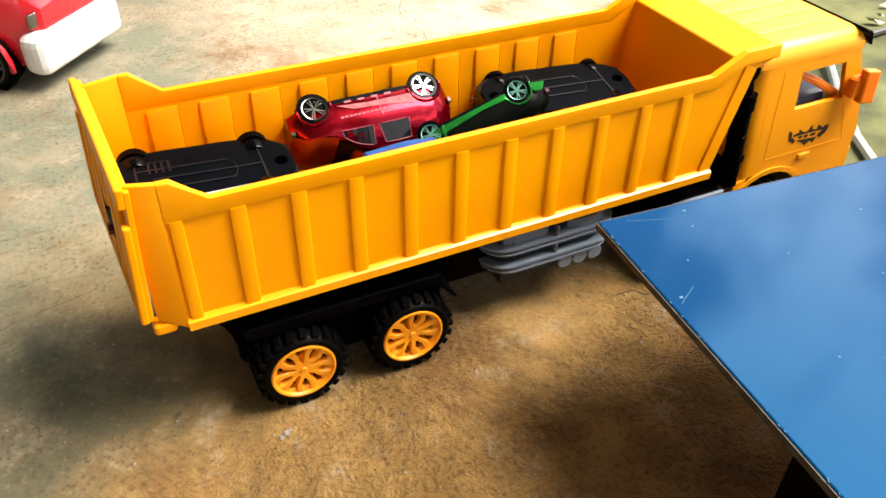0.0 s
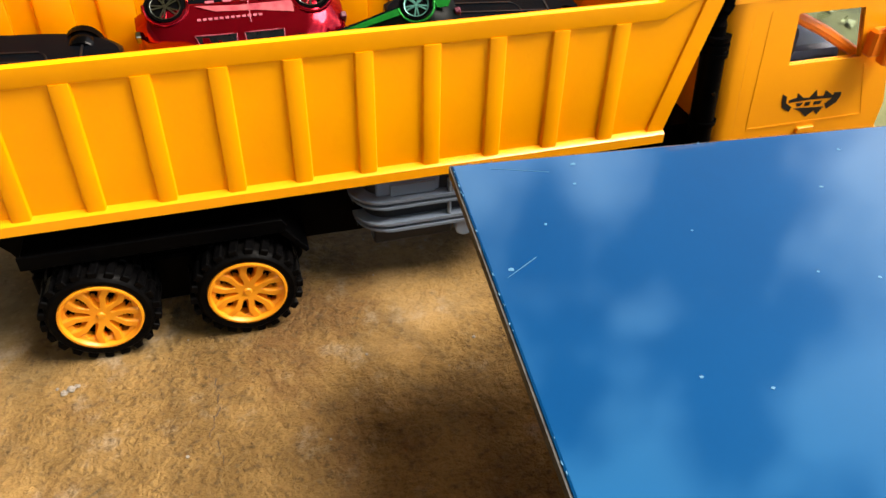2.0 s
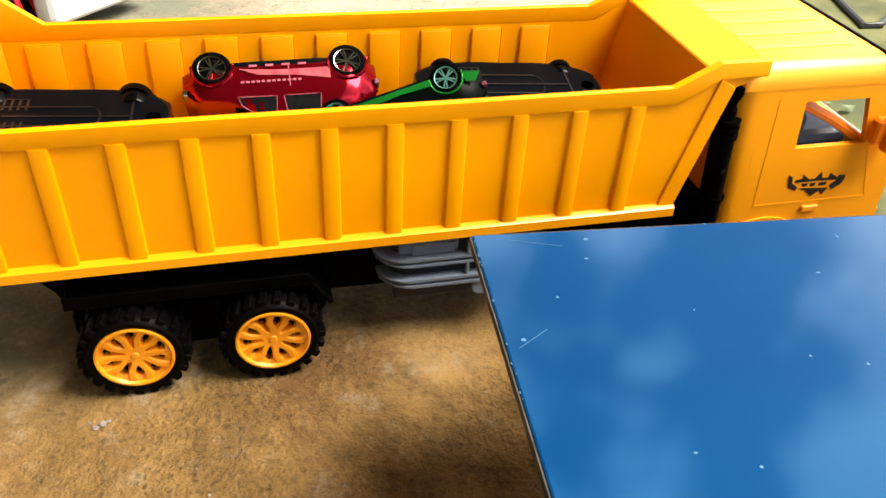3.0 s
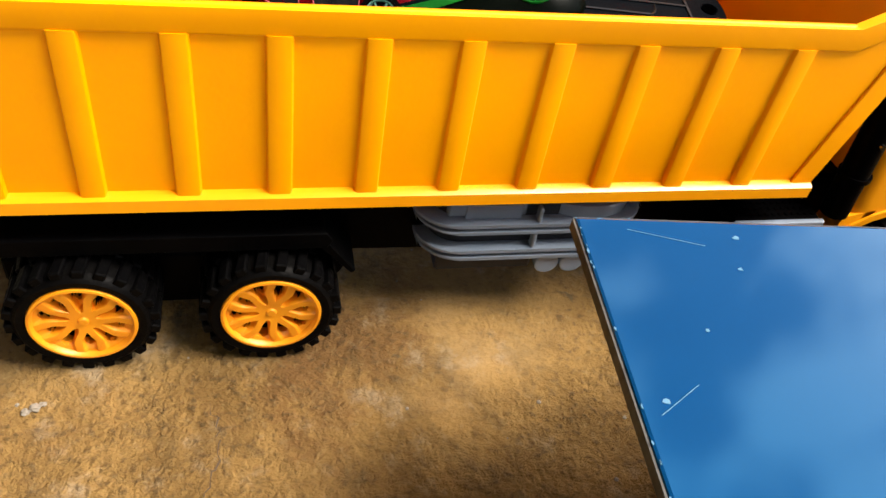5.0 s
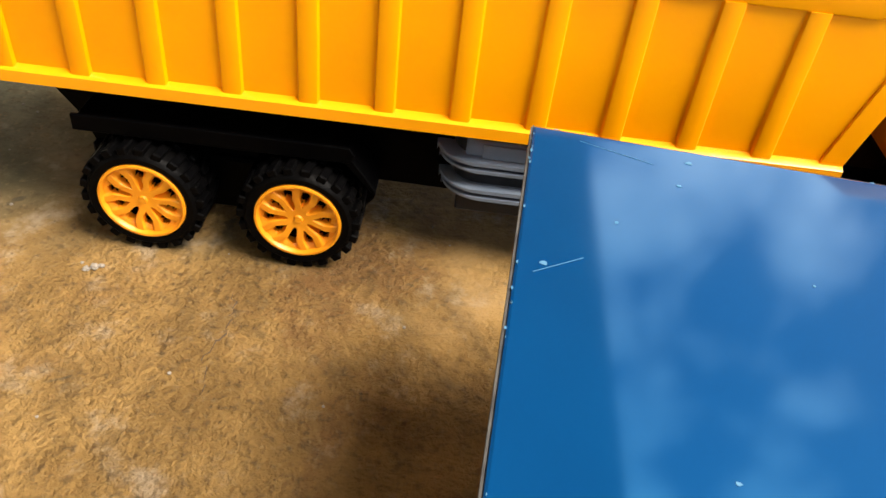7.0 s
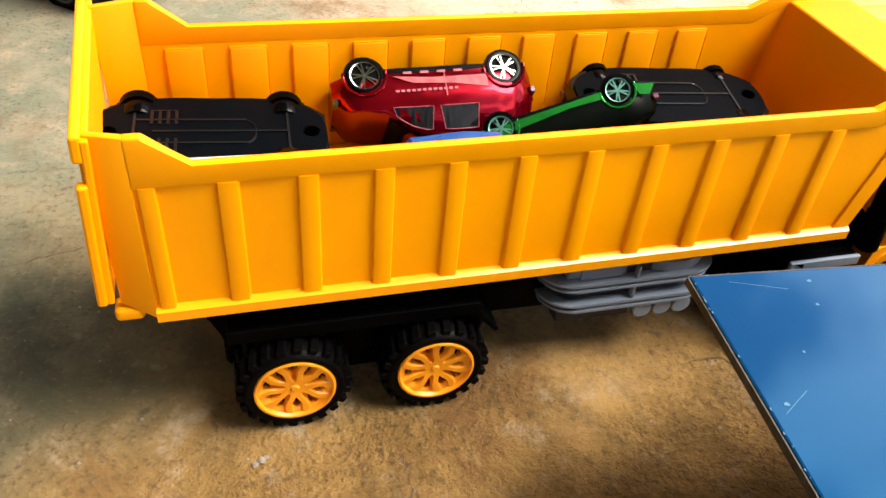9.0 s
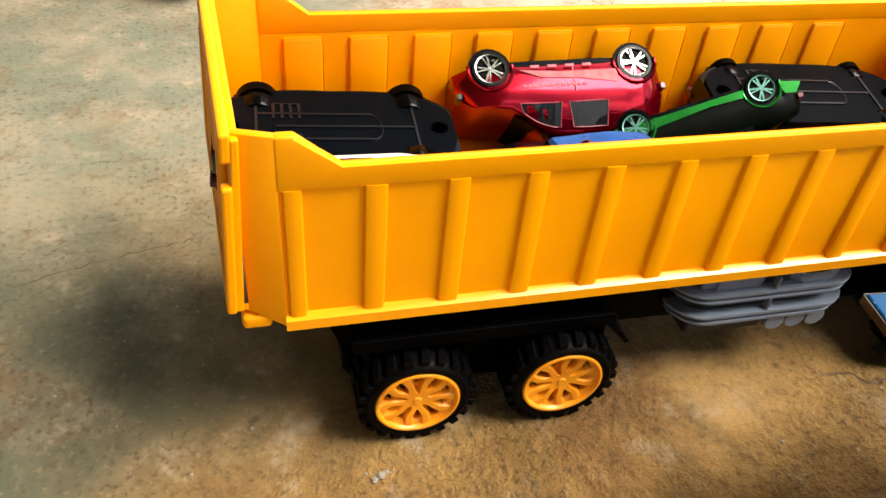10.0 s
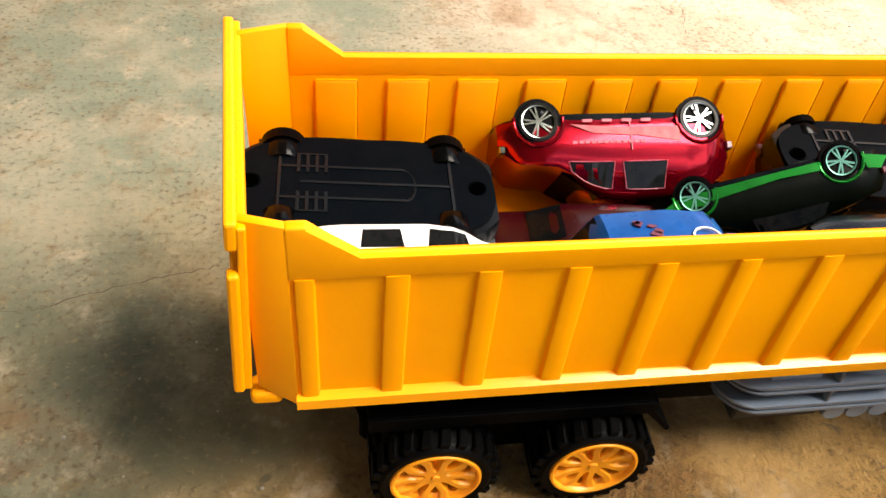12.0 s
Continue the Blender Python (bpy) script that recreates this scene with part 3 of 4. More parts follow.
def cab_side(y0, y1, name):
    bm = bmesh.new()
    def slab(outline, bev=0.0):
        prism(bm, outline, y0, y1, bev, 1)
    slab([(0.3528, 0.1140), (0.3550, 0.0840), (0.3760, 0.0840), (0.3735, 0.1065), (0.3735, 0.1140)])
    slab([(0.3735, 0.1065), (0.4045, 0.1065), (0.4080, 0.1140), (0.3735, 0.1140)])
    slab([(0.4110, 0.0840), (0.4255, 0.0840), (0.4120, 0.1140), (0.4080, 0.1140), (0.4045, 0.1065)])
    slab([(0.3550, 0.0840), (0.3585, 0.0470), (0.4330, 0.0470), (0.4330, 0.0600), (0.4255, 0.0840)])
    arch = [(0.372 + 0.0262 * math.cos(a), 0.0215 + 0.0242 * math.sin(a)) for a in [radians(165 - 15 * k) for k in range(11)]]
    slab([(0.3585, 0.0470), (0.3470, 0.0440), (0.3440, 0.0300), (0.3450, 0.0272)] + arch + [(0.4340, 0.0215), (0.4340, 0.0470)])
    return part(name, bm, CABC, truck, "yellow cab side with a window opening")


for y0, y1, yo in ((CY0, CY0 + 0.003, CY0 - 0.0006), (CY1 - 0.003, CY1, CY1 + 0.0006)):
    side = cab_side(y0, y1, "cab_side")
    near = yo < 0
    ya, yb = (y0 - 0.0009, y0 + 0.0006) if near else (y1 - 0.0006, y1 + 0.0009)
    # raised door outline and wheel arch flare
    bm = bmesh.new()
    for o in ([(0.3640, 0.0555), (0.3655, 0.0555), (0.3618, 0.1085), (0.3605, 0.1085)], [(0.4225, 0.0555), (0.4238, 0.0555), (0.4150, 0.0805), (0.4138, 0.0805)], [(0.3640, 0.0545), (0.4238, 0.0545), (0.4238, 0.0556), (0.3640, 0.0556)]):
        prism(bm, o, ya + 0.00075, yb) if near else prism(bm, o, ya, yb - 0.00075)
    part("door_seam", bm, CABC, side)
    bm = bmesh.new()
    pts = [(0.372 + 0.0262 * math.cos(a), 0.0215 + 0.0242 * math.sin(a)) for a in [radians(165 - 15 * k) for k in range(11)]]
    out = [(0.372 + 0.0292 * math.cos(a), 0.0215 + 0.0272 * math.sin(a)) for a in [radians(165 - 15 * k) for k in range(11)]]
    prism(bm, pts + out[::-1], ya, yb)
    part("arch_flare", bm, CABC, side)
    bm = bmesh.new()
    box(bm, 0.3900, 0.3985, ya - 0.0004, yb, 0.0500, 0.0530, 0.0004, 1)
    part("door_handle", bm, CABC, side)
    bm = bmesh.new()
    yg = (y0 + y1) / 2
    prism(bm, [(0.3760, 0.0840), (0.4110, 0.0840), (0.4045, 0.1065), (0.3735, 0.1065)], yg - 0.0003, yg + 0.0003)
    pane = part("window_pane", bm, GLASS, side, "clear plastic window")
    pane.visible_shadow = False
    # printed emblem, jagged and curved
    bm = bmesh.new()
    yp0, yp1 = (y0 - 0.0002, y0 + 0.0002) if near else (y1 - 0.0002, y1 + 0.0002)
    ex, ez = 0.3930, 0.0650
    for o in ([(-0.0165, 0.0055), (-0.0140, 0.0040), (-0.0135, 0.0010), (-0.0095, -0.0015), (-0.0105, -0.0035), (-0.0150, -0.0010), (-0.0160, 0.0020)],
              [(0.0160, 0.0030), (0.0120, 0.0032), (0.0118, 0.0005), (0.0085, -0.0020), (0.0105, -0.0045), (0.0150, -0.0020), (0.0162, 0.0010)],
              [(-0.0120, 0.0022), (-0.0080, 0.0030), (-0.0085, 0.0052), (-0.0045, 0.0024), (-0.0012, 0.0022), (0.0015, 0.0058), (0.0030, 0.0024), (0.0065, 0.0022), (0.0068, 0.0048), (0.0120, 0.0018), (0.0118, 0.0008), (0, 0.0012), (-0.0120, 0.0010)],
              [(-0.0085, -0.0022), (-0.0040, -0.0040), (0.0000, -0.0072), (0.0035, -0.0045), (0.0060, -0.0068), (0.0085, -0.0032), (0.0040, -0.0030), (-0.0040, -0.0024)],
              [(-0.0078, 0.0002), (-0.0040, 0.0002), (-0.0048, -0.0014), (-0.0066, -0.0014)], [(-0.0026, 0.0002), (0.0004, 0.0002), (-0.0002, -0.0016), (-0.0026, -0.0016)], [(0.0022, 0.0000), (0.0066, 0.0000), (0.0060, -0.0016), (0.0024, -0.0016)]):
        prism(bm, [(ex + a * 0.92, ez + b) for a, b in o], yp0, yp1)
    part("emblem", bm, PRINT, side, "black printed emblem")
    # mirror
    bm = bmesh.new()
    m0, m1 = (yo - 0.008, yo - 0.003) if near else (yo + 0.003, yo + 0.008)
    prism(bm, [(0.4150, 0.0830), (0.4260, 0.0810), (0.4240, 0.1010), (0.4130, 0.1030)], m0, m1, 0.0012, 2)
    box(bm, 0.4090, 0.4170, min(yo, (m0 + m1) / 2), max(yo, (m0 + m1) / 2), 0.0860, 0.0980, 0.0012, 1)
    part("mirror", bm, ORANGE, side, "orange wing mirror")

bm = bmesh.new()
RR, ztop = 0.0085, 0.1238
sec = [(CY0 - 0.0002, 0.1130)] + [(CY0 - 0.0002 + RR - RR * math.cos(radians(15 * k)), ztop - RR + RR * math.sin(radians(15 * k))) for k in range(7)]
sec += [(CY0 + CY1 - y, z) for y, z in sec[::-1]]
rows = []
for x, drop in ((0.3416, 0.0045), (0.3424, 0.0022), (0.3442, 0.0008), (0.3475, 0.0), (0.4080, 0.0), (0.4125, 0.0012), (0.4150, 0.0040)):
    rows.append([bm.verts.new((x, y + (0.0008 * (1 if y < YC else -1) if drop > 0.003 else 0), z - drop * (z - 0.1130) / (ztop - 0.1130))) for y, z in sec])
for p, q in zip(rows, rows[1:]):
    for i in range(len(sec) - 1):
        bm.faces.new((p[i], p[i + 1], q[i + 1], q[i]))
    bm.faces.new((p[-1], p[0], q[0], q[-1]))
bm.faces.new(rows[0])
bm.faces.new(rows[-1][::-1])
roof = part("cab_roof", bm, CABC, truck, "rounded yellow cab roof", smooth=50)
for y in (0.012, 0.026, 0.040, 0.054, 0.068):
    bm = bmesh.new()
    box(bm, 0.3520, 0.4020, y - 0.0025, y + 0.0025, 0.1223, 0.1245, 0.0008, 2)
    part("roof_rib", bm, CABC, roof)
bm = bmesh.new()
prism(bm, [(0.4095, 0.1245), (0.4165, 0.1215), (0.4192, 0.1140), (0.4172, 0.1140), (0.4148, 0.1193), (0.4095, 0.1223)], CY0 - 0.001, CY1 + 0.001, 0.0006, 1)
part("sun_visor", bm, BLACK, roof, "black visor along the front of the roof")
bm = bmesh.new()
CR = 0.0075
corner = [(CR - CR * math.sin(radians(15 * k)), CR - CR * math.cos(radians(15 * k))) for k in range(7)]
plan = [(0.0110, CY0)] + [(a, CY0 + b) for a, b in corner] + [(a, CY1 - b) for a, b in corner[::-1]] + [(0.0110, CY1)]
inner = [(a + 0.002, min(max(b, CY0 + 0.002), CY1 - 0.002)) for a, b in plan]
levels = [(0.1132, 0.3418), (0.0820, 0.3440), (0.0470, 0.3475), (0.0300, 0.3440)]
outer_rows = [[bm.verts.new((x + a, b, z)) for a, b in plan] for z, x in levels]
inner_rows = [[bm.verts.new((x + a, b, z)) for a, b in inner] for z, x in levels]
for grid_rows in (outer_rows, inner_rows):
    for p, q in zip(grid_rows, grid_rows[1:]):
        for i in range(len(plan) - 1):
            bm.faces.new((p[i], p[i + 1], q[i + 1], q[i]))
for k in (0, -1):
    for i in range(len(plan) - 1):
        bm.faces.new((outer_rows[k][i], outer_rows[k][i + 1], inner_rows[k][i + 1], inner_rows[k][i]))
for i in (0, -1):
    for k in range(len(levels) - 1):
        bm.faces.new((outer_rows[k][i], outer_rows[k + 1][i], inner_rows[k + 1][i], inner_rows[k][i]))
part("cab_back", bm, CABC, truck, "yellow back wall of the cab with rounded corners", smooth=35)
bm = bmesh.new()
prism(bm, [(0.4260, 0.0780), (0.4330, 0.0600), (0.4340, 0.0220), (0.4300, 0.0220), (0.4295, 0.0600), (0.4230, 0.0780)], CY0 + 0.003, CY1 - 0.003)
for y in (CY0 + 0.0035, CY1 - 0.0075):
    prism(bm, [(0.4260, 0.0780), (0.4230, 0.0780), (0.4100, 0.1130), (0.4130, 0.1130)], y, y + 0.004)
part("cab_front", bm, CABC, truck, "yellow front of the cab with windscreen opening")
bm = bmesh.new()
prism(bm, [(0.4240, 0.0790), (0.4246, 0.0790), (0.4118, 0.1080), (0.4112, 0.1080)], CY0 + 0.008, CY1 - 0.008)
part("windscreen", bm, GLASS, truck).visible_shadow = False
bm = bmesh.new()
box(bm, 0.3560, 0.4280, CY0 + 0.004, CY1 - 0.004, 0.040, 0.060, 0.002, 1)
for y in (0.006, 0.046):
    box(bm, 0.3600, 0.3850, y - 0.005, y + 0.026, 0.058, 0.097, 0.004, 2)
    box(bm, 0.3600, 0.4080, y - 0.005, y + 0.026, 0.058, 0.0865, 0.004, 2)
part("cab_interior", bm, material("navy_seat", (0.008, 0.012, 0.03), 0.5, scale=80), truck, "dark navy seats")
bm = bmesh.new()
tube(bm, [(0.3740, CY0 + 0.0055, 0.1045), (0.394, CY0 + 0.0055, 0.0945), (0.4180, CY0 + 0.0055, 0.0800)], 0.0024, 8)
part("grab_bar", bm, ORANGE, truck, "orange diagonal bar in the cab window")

# exhaust stacks between bed and cab
for ys in (-0.0035, 0.0785):
    bm = bmesh.new()
    tube(bm, [(0.3410, ys, 0.046), (0.3400, ys, 0.060), (0.3370, ys, 0.098)], 0.0050, 14)
    tube(bm, [(0.3370, ys, 0.096), (0.3366, ys, 0.106), (0.3372, ys, 0.112), (0.3392, ys, 0.1165)], [0.0034, 0.0034, 0.0034, 0.0032], 12)
    stack = part("exhaust_pipe", bm, BLACK, truck, "black exhaust stack behind the cab", smooth=40)
    for z in (0.094, 0.0975, 0.101, 0.063):
        bm = bmesh.new()
        tube(bm, [(0.3371 + (0.1 - z) * 0.08, ys, z - 0.0009), (0.3371 + (0.1 - z) * 0.08, ys, z + 0.0009)], 0.0058, 14)
        part("collar", bm, BLACK, stack, smooth=40)
    bm = bmesh.new()
    lathe(bm, [(0.0001, -0.0006), (0.0009, -0.0006), (0.0010, 0.0)], 10, pose(0.3386, ys - 0.0050 if ys < 0.03 else ys + 0.0050, 0.078))
    part("screw", bm, CHROME, stack)
for ob in truck.children:
    if ob.name.split(".")[0] in ("cab_side", "cab_roof", "cab_back", "cab_front", "windscreen", "cab_interior", "grab_bar"):
        ob.location = (-0.003, 0, 0.0015)
settle(truck, (0.2, YC, 0))


# ---- small cars ----
def toy_car(name, label, paint, L, W, H, rim_mat, style="hatch", chassis_marks=True, trim=None, wheel_r=None, wheel_w=0.17, clear=0.75, wb=0.66, arch=None, group="small cars in the bed", category="toy car"):
    """A small die-cast car, nose to +x, on its wheels at z = 0."""
    root = thing(name, label, category, group)
    rw = wheel_r or L * 0.085
    zb = rw * clear
    prof = {
        "hatch": [(-0.50, 0.42, 0.50), (-0.47, 0.72, 0.52), (-0.36, 0.97, 0.53), (-0.10, 1.0, 0.53), (0.08, 0.97, 0.53), (0.27, 0.62, 0.55), (0.42, 0.56, 0.54), (0.50, 0.36, 0.34)],
        "van": [(-0.50, 0.70, 0.60), (-0.48, 0.95, 0.66), (-0.30, 1.0, 0.66), (0.02, 1.0, 0.66), (0.12, 0.96, 0.66), (0.28, 0.70, 0.66), (0.46, 0.62, 0.58), (0.50, 0.42, 0.40)],
        "sport": [(-0.50, 0.50, 0.48), (-0.46, 0.66, 0.60), (-0.28, 0.82, 0.62), (-0.10, 0.98, 0.62), (0.04, 0.97, 0.62), (0.24, 0.62, 0.58), (0.42, 0.48, 0.46), (0.50, 0.28, 0.27)],
    }[style]
    # denser stations
    stations = []
    for (a, r1, b1), (c, r2, b2) in zip(prof, prof[1:]):
        for k in range(3):
            t = k / 3
            s = t * t * (3 - 2 * t)
            stations.append((a + (c - a) * t, r1 + (r2 - r1) * s, b1 + (b2 - b1) * s))
    stations.append(prof[-1])

    def ring(u, roof, belt):
        end = 1 - 0.42 * max(0, abs(u) - 0.34) / 0.16 * max(0, abs(u) - 0.34) / 0.16
        w = W / 2 * end
        zr, zl = zb + (H - zb) * roof, zb + (H - zb) * belt
        cabin = max(0.0, min(1.0, (roof - belt) / 0.25))
        wr = w * (0.94 - 0.22 * cabin)
        half = [(w * 0.90, zb), (w * 0.99, zb + (zl - zb) * 0.25), (w, zb + (zl - zb) * 0.6), (w * 0.95, zl), (wr + (w * 0.94 - wr) * 0.1, zl + (zr - zl) * 0.85), (wr * 0.86, zr - (zr - zl) * 0.02), (wr * 0.4, zr + 0.012 * H)]
        return [(u * L, y, z) for y, z in half] + [(u * L, -y, z) for y, z in half[::-1]]

    bm = bmesh.new()
    rings = [[bm.verts.new(p) for p in ring(*s)] for s in stations]
    for p, q in zip(rings, rings[1:]):
        for i in range(len(p) - 1):
            bm.faces.new((p[i], p[i + 1], q[i + 1], q[i]))
        bm.faces.new((p[-1], p[0], q[0], q[-1]))
    bm.faces.new(rings[0])
    bm.faces.new(rings[-1][::-1])
    body = part("body", bm, paint, root, smooth=38)

    def on_side(u, f, side, out):
        """A point on the cabin's side: u along, f from belt to roof."""
        k = min(range(len(stations) - 1), key=lambda i: abs((stations[i][0] + stations[i + 1][0]) / 2 - u))
        (a, r1, b1), (c, r2, b2) = stations[k], stations[k + 1]
        t = (u - a) / (c - a)
        p = ring(u, r1 + (r2 - r1) * t, b1 + (b2 - b1) * t)
        lo, hi = Vector(p[3]), Vector(p[4])
        v = lo.lerp(hi, f)
        return Vector((v.x, (v.y + out) * side, v.z))

    panes = {"hatch": ((-0.19, 0.00), (0.035, 0.23)), "van": ((-0.235, -0.07), (0.02, 0.18)), "sport": ((-0.22, 0.10),)}[style]
    for side in (1, -1):
        for u0, u1 in panes:
            bm = bmesh.new()
            n = 6
            lo = [on_side(u0 + (u1 - u0) * i / n, 0.10, side, 0.0002) for i in range(n + 1)]
            hi = [on_side(u0 + (u1 - u0) * (0.06 + 0.86 * i / n), 0.92, side, 0.0002) for i in range(n + 1)]
            lo2 = [p - Vector((0, 0.0006 * side, 0)) for p in lo]
            hi2 = [p - Vector((0, 0.0006 * side, 0)) for p in hi]
            vl, vh, vl2, vh2 = [[bm.verts.new(p) for p in q] for q in (lo, hi, lo2, hi2)]
            for i in range(n):
                bm.faces.new((vl[i], vl[i + 1], vh[i + 1], vh[i]))
                bm.faces.new((vl2[i], vl2[i + 1], vh2[i + 1], vh2[i]))
                bm.faces.new((vl[i], vl[i + 1], vl2[i + 1], vl2[i]))
                bm.faces.new((vh[i], vh[i + 1], vh2[i + 1], vh2[i]))
            bm.faces.new((vl[0], vh[0], vh2[0], vl2[0]))
            bm.faces.new((vl[n], vh[n], vh2[n], vl2[n]))
            part("side_window", bm, TINT, body, "dark tinted window")
            # Pale tube painted as the highlight on the bevel around the window.
            if trim is not None:
                bm = bmesh.new()
                tube(bm, [p + Vector((0, 0.0001 * side, 0)) for p in lo] + [p + Vector((0, 0.0001 * side, 0)) for p in hi[::-1]], 0.00022, 5, True)
                part("window_glint", bm, trim, body, "pale highlight painted along the window edge")
    # windscreens
    for u0, u1 in (((0.10, 0.25) if style != "sport" else (0.06, 0.22)), ((-0.47, -0.38) if style == "hatch" else (-0.44, -0.14) if style == "sport" else (-0.497, -0.485))):
        bm = bmesh.new()
        for a, b in ((u0, u1),):
            def top(u, s):
                k = min(range(len(stations) - 1), key=lambda i: abs((stations[i][0] + stations[i + 1][0]) / 2 - u))
                (p, r1, b1), (q, r2, b2) = stations[k], stations[k + 1]
                t = (u - p) / (q - p)
                g = ring(u, r1 + (r2 - r1) * t, b1 + (b2 - b1) * t)
                v = Vector(g[5])
                return Vector((v.x, v.y * s, v.z + 0.0006))
            vs = [bm.verts.new(top(a, -1)), bm.verts.new(top(b, -1)), bm.verts.new(top(b, 1)), bm.verts.new(top(a, 1))]
            f = bm.faces.new(vs)
            bmesh.ops.solidify(bm, geom=[f], thickness=0.0006)
        part("windscreen", bm, TINT, body, "dark tinted window")
    # chassis plate with moulded lines and screw holes
    bm = bmesh.new()
    out = []
    for k in range(72):
        a = 2 * math.pi * k / 72
        ca, sa = math.cos(a), math.sin(a)
        x = math.copysign(abs(ca) ** 0.72, ca) * L * 0.497
        y = math.copysign(abs(sa) ** 0.72, sa) * W * 0.485 * (1 - 0.05 * (1 - min(1, abs(x) / (L * 0.3))))
        out.append((x, y))
    prism(bm, out, zb - 0.0012, zb + 0.001, 0.0003, 1, "xy")
    base = part("chassis", bm, CHASSIS, root, "matt black plastic underside")
    if chassis_marks:
        zt, s = zb - 0.0012, L / 0.078
        bm = bmesh.new()
        def ridge(x0, y0, x1, y1, w=0.00045):
            box(bm, min(x0, x1) * s - w, max(x0, x1) * s + w, min(y0, y1) * s - w, max(y0, y1) * s + w, zt - 0.0005, zt + 0.0003)
        ridge(-0.0255, -0.017, -0.0255, 0.017)
        ridge(0.0255, -0.017, 0.0255, 0.017)
        ridge(-0.0190, 0.0, 0.0255, 0.0)
        for y in (-0.0065, 0.0065):
            ridge(-0.0250, y, 0.0110, y)
        tube(bm, [(s * (0.011 + 0.0035 * math.cos(a)), s * 0.0065 * math.sin(a), zt) for a in [radians(-90 + 18 * k) for k in range(11)]], 0.0004, 5)
        for sy in (-1, 1):
            for k in range(4):
                x = -0.0200 + k * 0.0027
                ridge(x, sy * 0.0045, x, sy * 0.0115, 0.0005)
            ridge(-0.0200, sy * 0.0118, -0.0119, sy * 0.0118, 0.0003)
        part("moulded_line", bm, RIDGE, base)
        for x in (-0.0335, 0.0335):
            # Flat black disc, its colour painted for the shade inside a screw hole.
            bm = bmesh.new()
            lathe(bm, [(0.0031, -0.0002), (0.0031, 0.0003), (0.0027, 0.0003), (0.0027, -0.0001), (0.0001, -0.0001)], 20, Matrix.Translation((x * s, 0, zt - 0.0001)) @ Matrix.Rotation(radians(90), 4, 'X'))
            part("screw_hole", bm, HOLE_SHADE, base)
    # wheels
    for ux in (-wb / 2, wb / 2):
        for side in (1, -1):
            m = Matrix.Translation((ux * L, side * (W / 2 + 0.0002), rw)) @ Matrix.Rotation(0 if side < 0 else math.pi, 4, 'Z')
            bm = bmesh.new()
            wd = W * wheel_w
            lathe(bm, [(rw * 0.76, 0.0004), (rw * 0.80, 0), (rw * 0.94, 0.0), (rw, rw * 0.12), (rw, wd - rw * 0.1), (rw * 0.92, wd), (0.0001, wd)], 32, m)
            t = part("wheel", bm, GLOSSY, root, "small black wheel", smooth=40)
            bm = bmesh.new()
            lathe(bm, [(rw * 0.82, 0.0006), (rw * 0.80, -0.0003), (rw * 0.74, -0.0002), (rw * 0.70, 0.0008)], 32, m)
            lathe(bm, [(0.0001, -0.0001), (rw * 0.14, -0.0001), (rw * 0.16, 0.0007)], 14, m)
            for k in range(10):
                a = 2 * math.pi * (k // 2) / 5 + (0.17 if k % 2 else -0.17)
                box(bm, rw * 0.10, rw * 0.70, -0.0001, 0.0007, -rw * 0.045, rw * 0.045, 0, 1, m @ Matrix.Rotation(a, 4, 'Y'))
            part("rim", bm, rim_mat, t, "bright spoked rim")
            bm = bmesh.new()
            lathe(bm, [(0.0001, 0.0010), (rw * 0.78, 0.0010)], 24, m)
            part("rim_back", bm, BLACK, t)
            # arch
            bm = bmesh.new()
            pts = [(ux * L + rw * 1.16 * math.cos(a), side * (W / 2 - 0.0002), rw + rw * 1.16 * math.sin(a)) for a in [radians(-10 + 20 * k) for k in range(11)]]
            tube(bm, pts, rw * 0.10, 6)
            part("wheel_arch", bm, arch or paint, body, smooth=60)
            bm = bmesh.new()
            lathe(bm, [(0.0001, 0.0006), (rw * 1.14, 0.0006), (rw * 1.14, wd * 0.4)], 24, m)
            part("wheel_well", bm, BLACK, body)
    # lamps
    for ux, mat, nm in ((0.488, CHROME, "headlight"), (-0.495, MAROON, "tail_light")):
        for side in (1, -1):
            bm = bmesh.new()
            box(bm, ux * L - 0.0012, ux * L + 0.0012, side * W * 0.30 - W * 0.07, side * W * 0.30 + W * 0.07, zb + (H - zb) * 0.30, zb + (H - zb) * 0.40, 0.0004, 1)
            part(nm, bm, mat, body)
    return root, body


def side_print(body, W, mat, pieces, side, name, label):
    """Thin painted shapes on a car's flank."""
    bm = bmesh.new()
    for o in pieces:
        y = side * W / 2
        prism(bm, o, min(y, y + side * 0.0003), max(y, y + side * 0.0003))
    part(name, bm, mat, body, label)


# dark car on its roof at the tail
car, body = toy_car("toy_car", "small dark toy car lying on its roof, matt black underside up", DARK, 0.083, 0.046, 0.030, BLACK, "hatch", wheel_r=0.0066, wheel_w=0.26, clear=0.45, wb=0.64)
car.matrix_basis = pose(0.0705, 0.0440, 0.0985, 184.5, 3, -2.0)

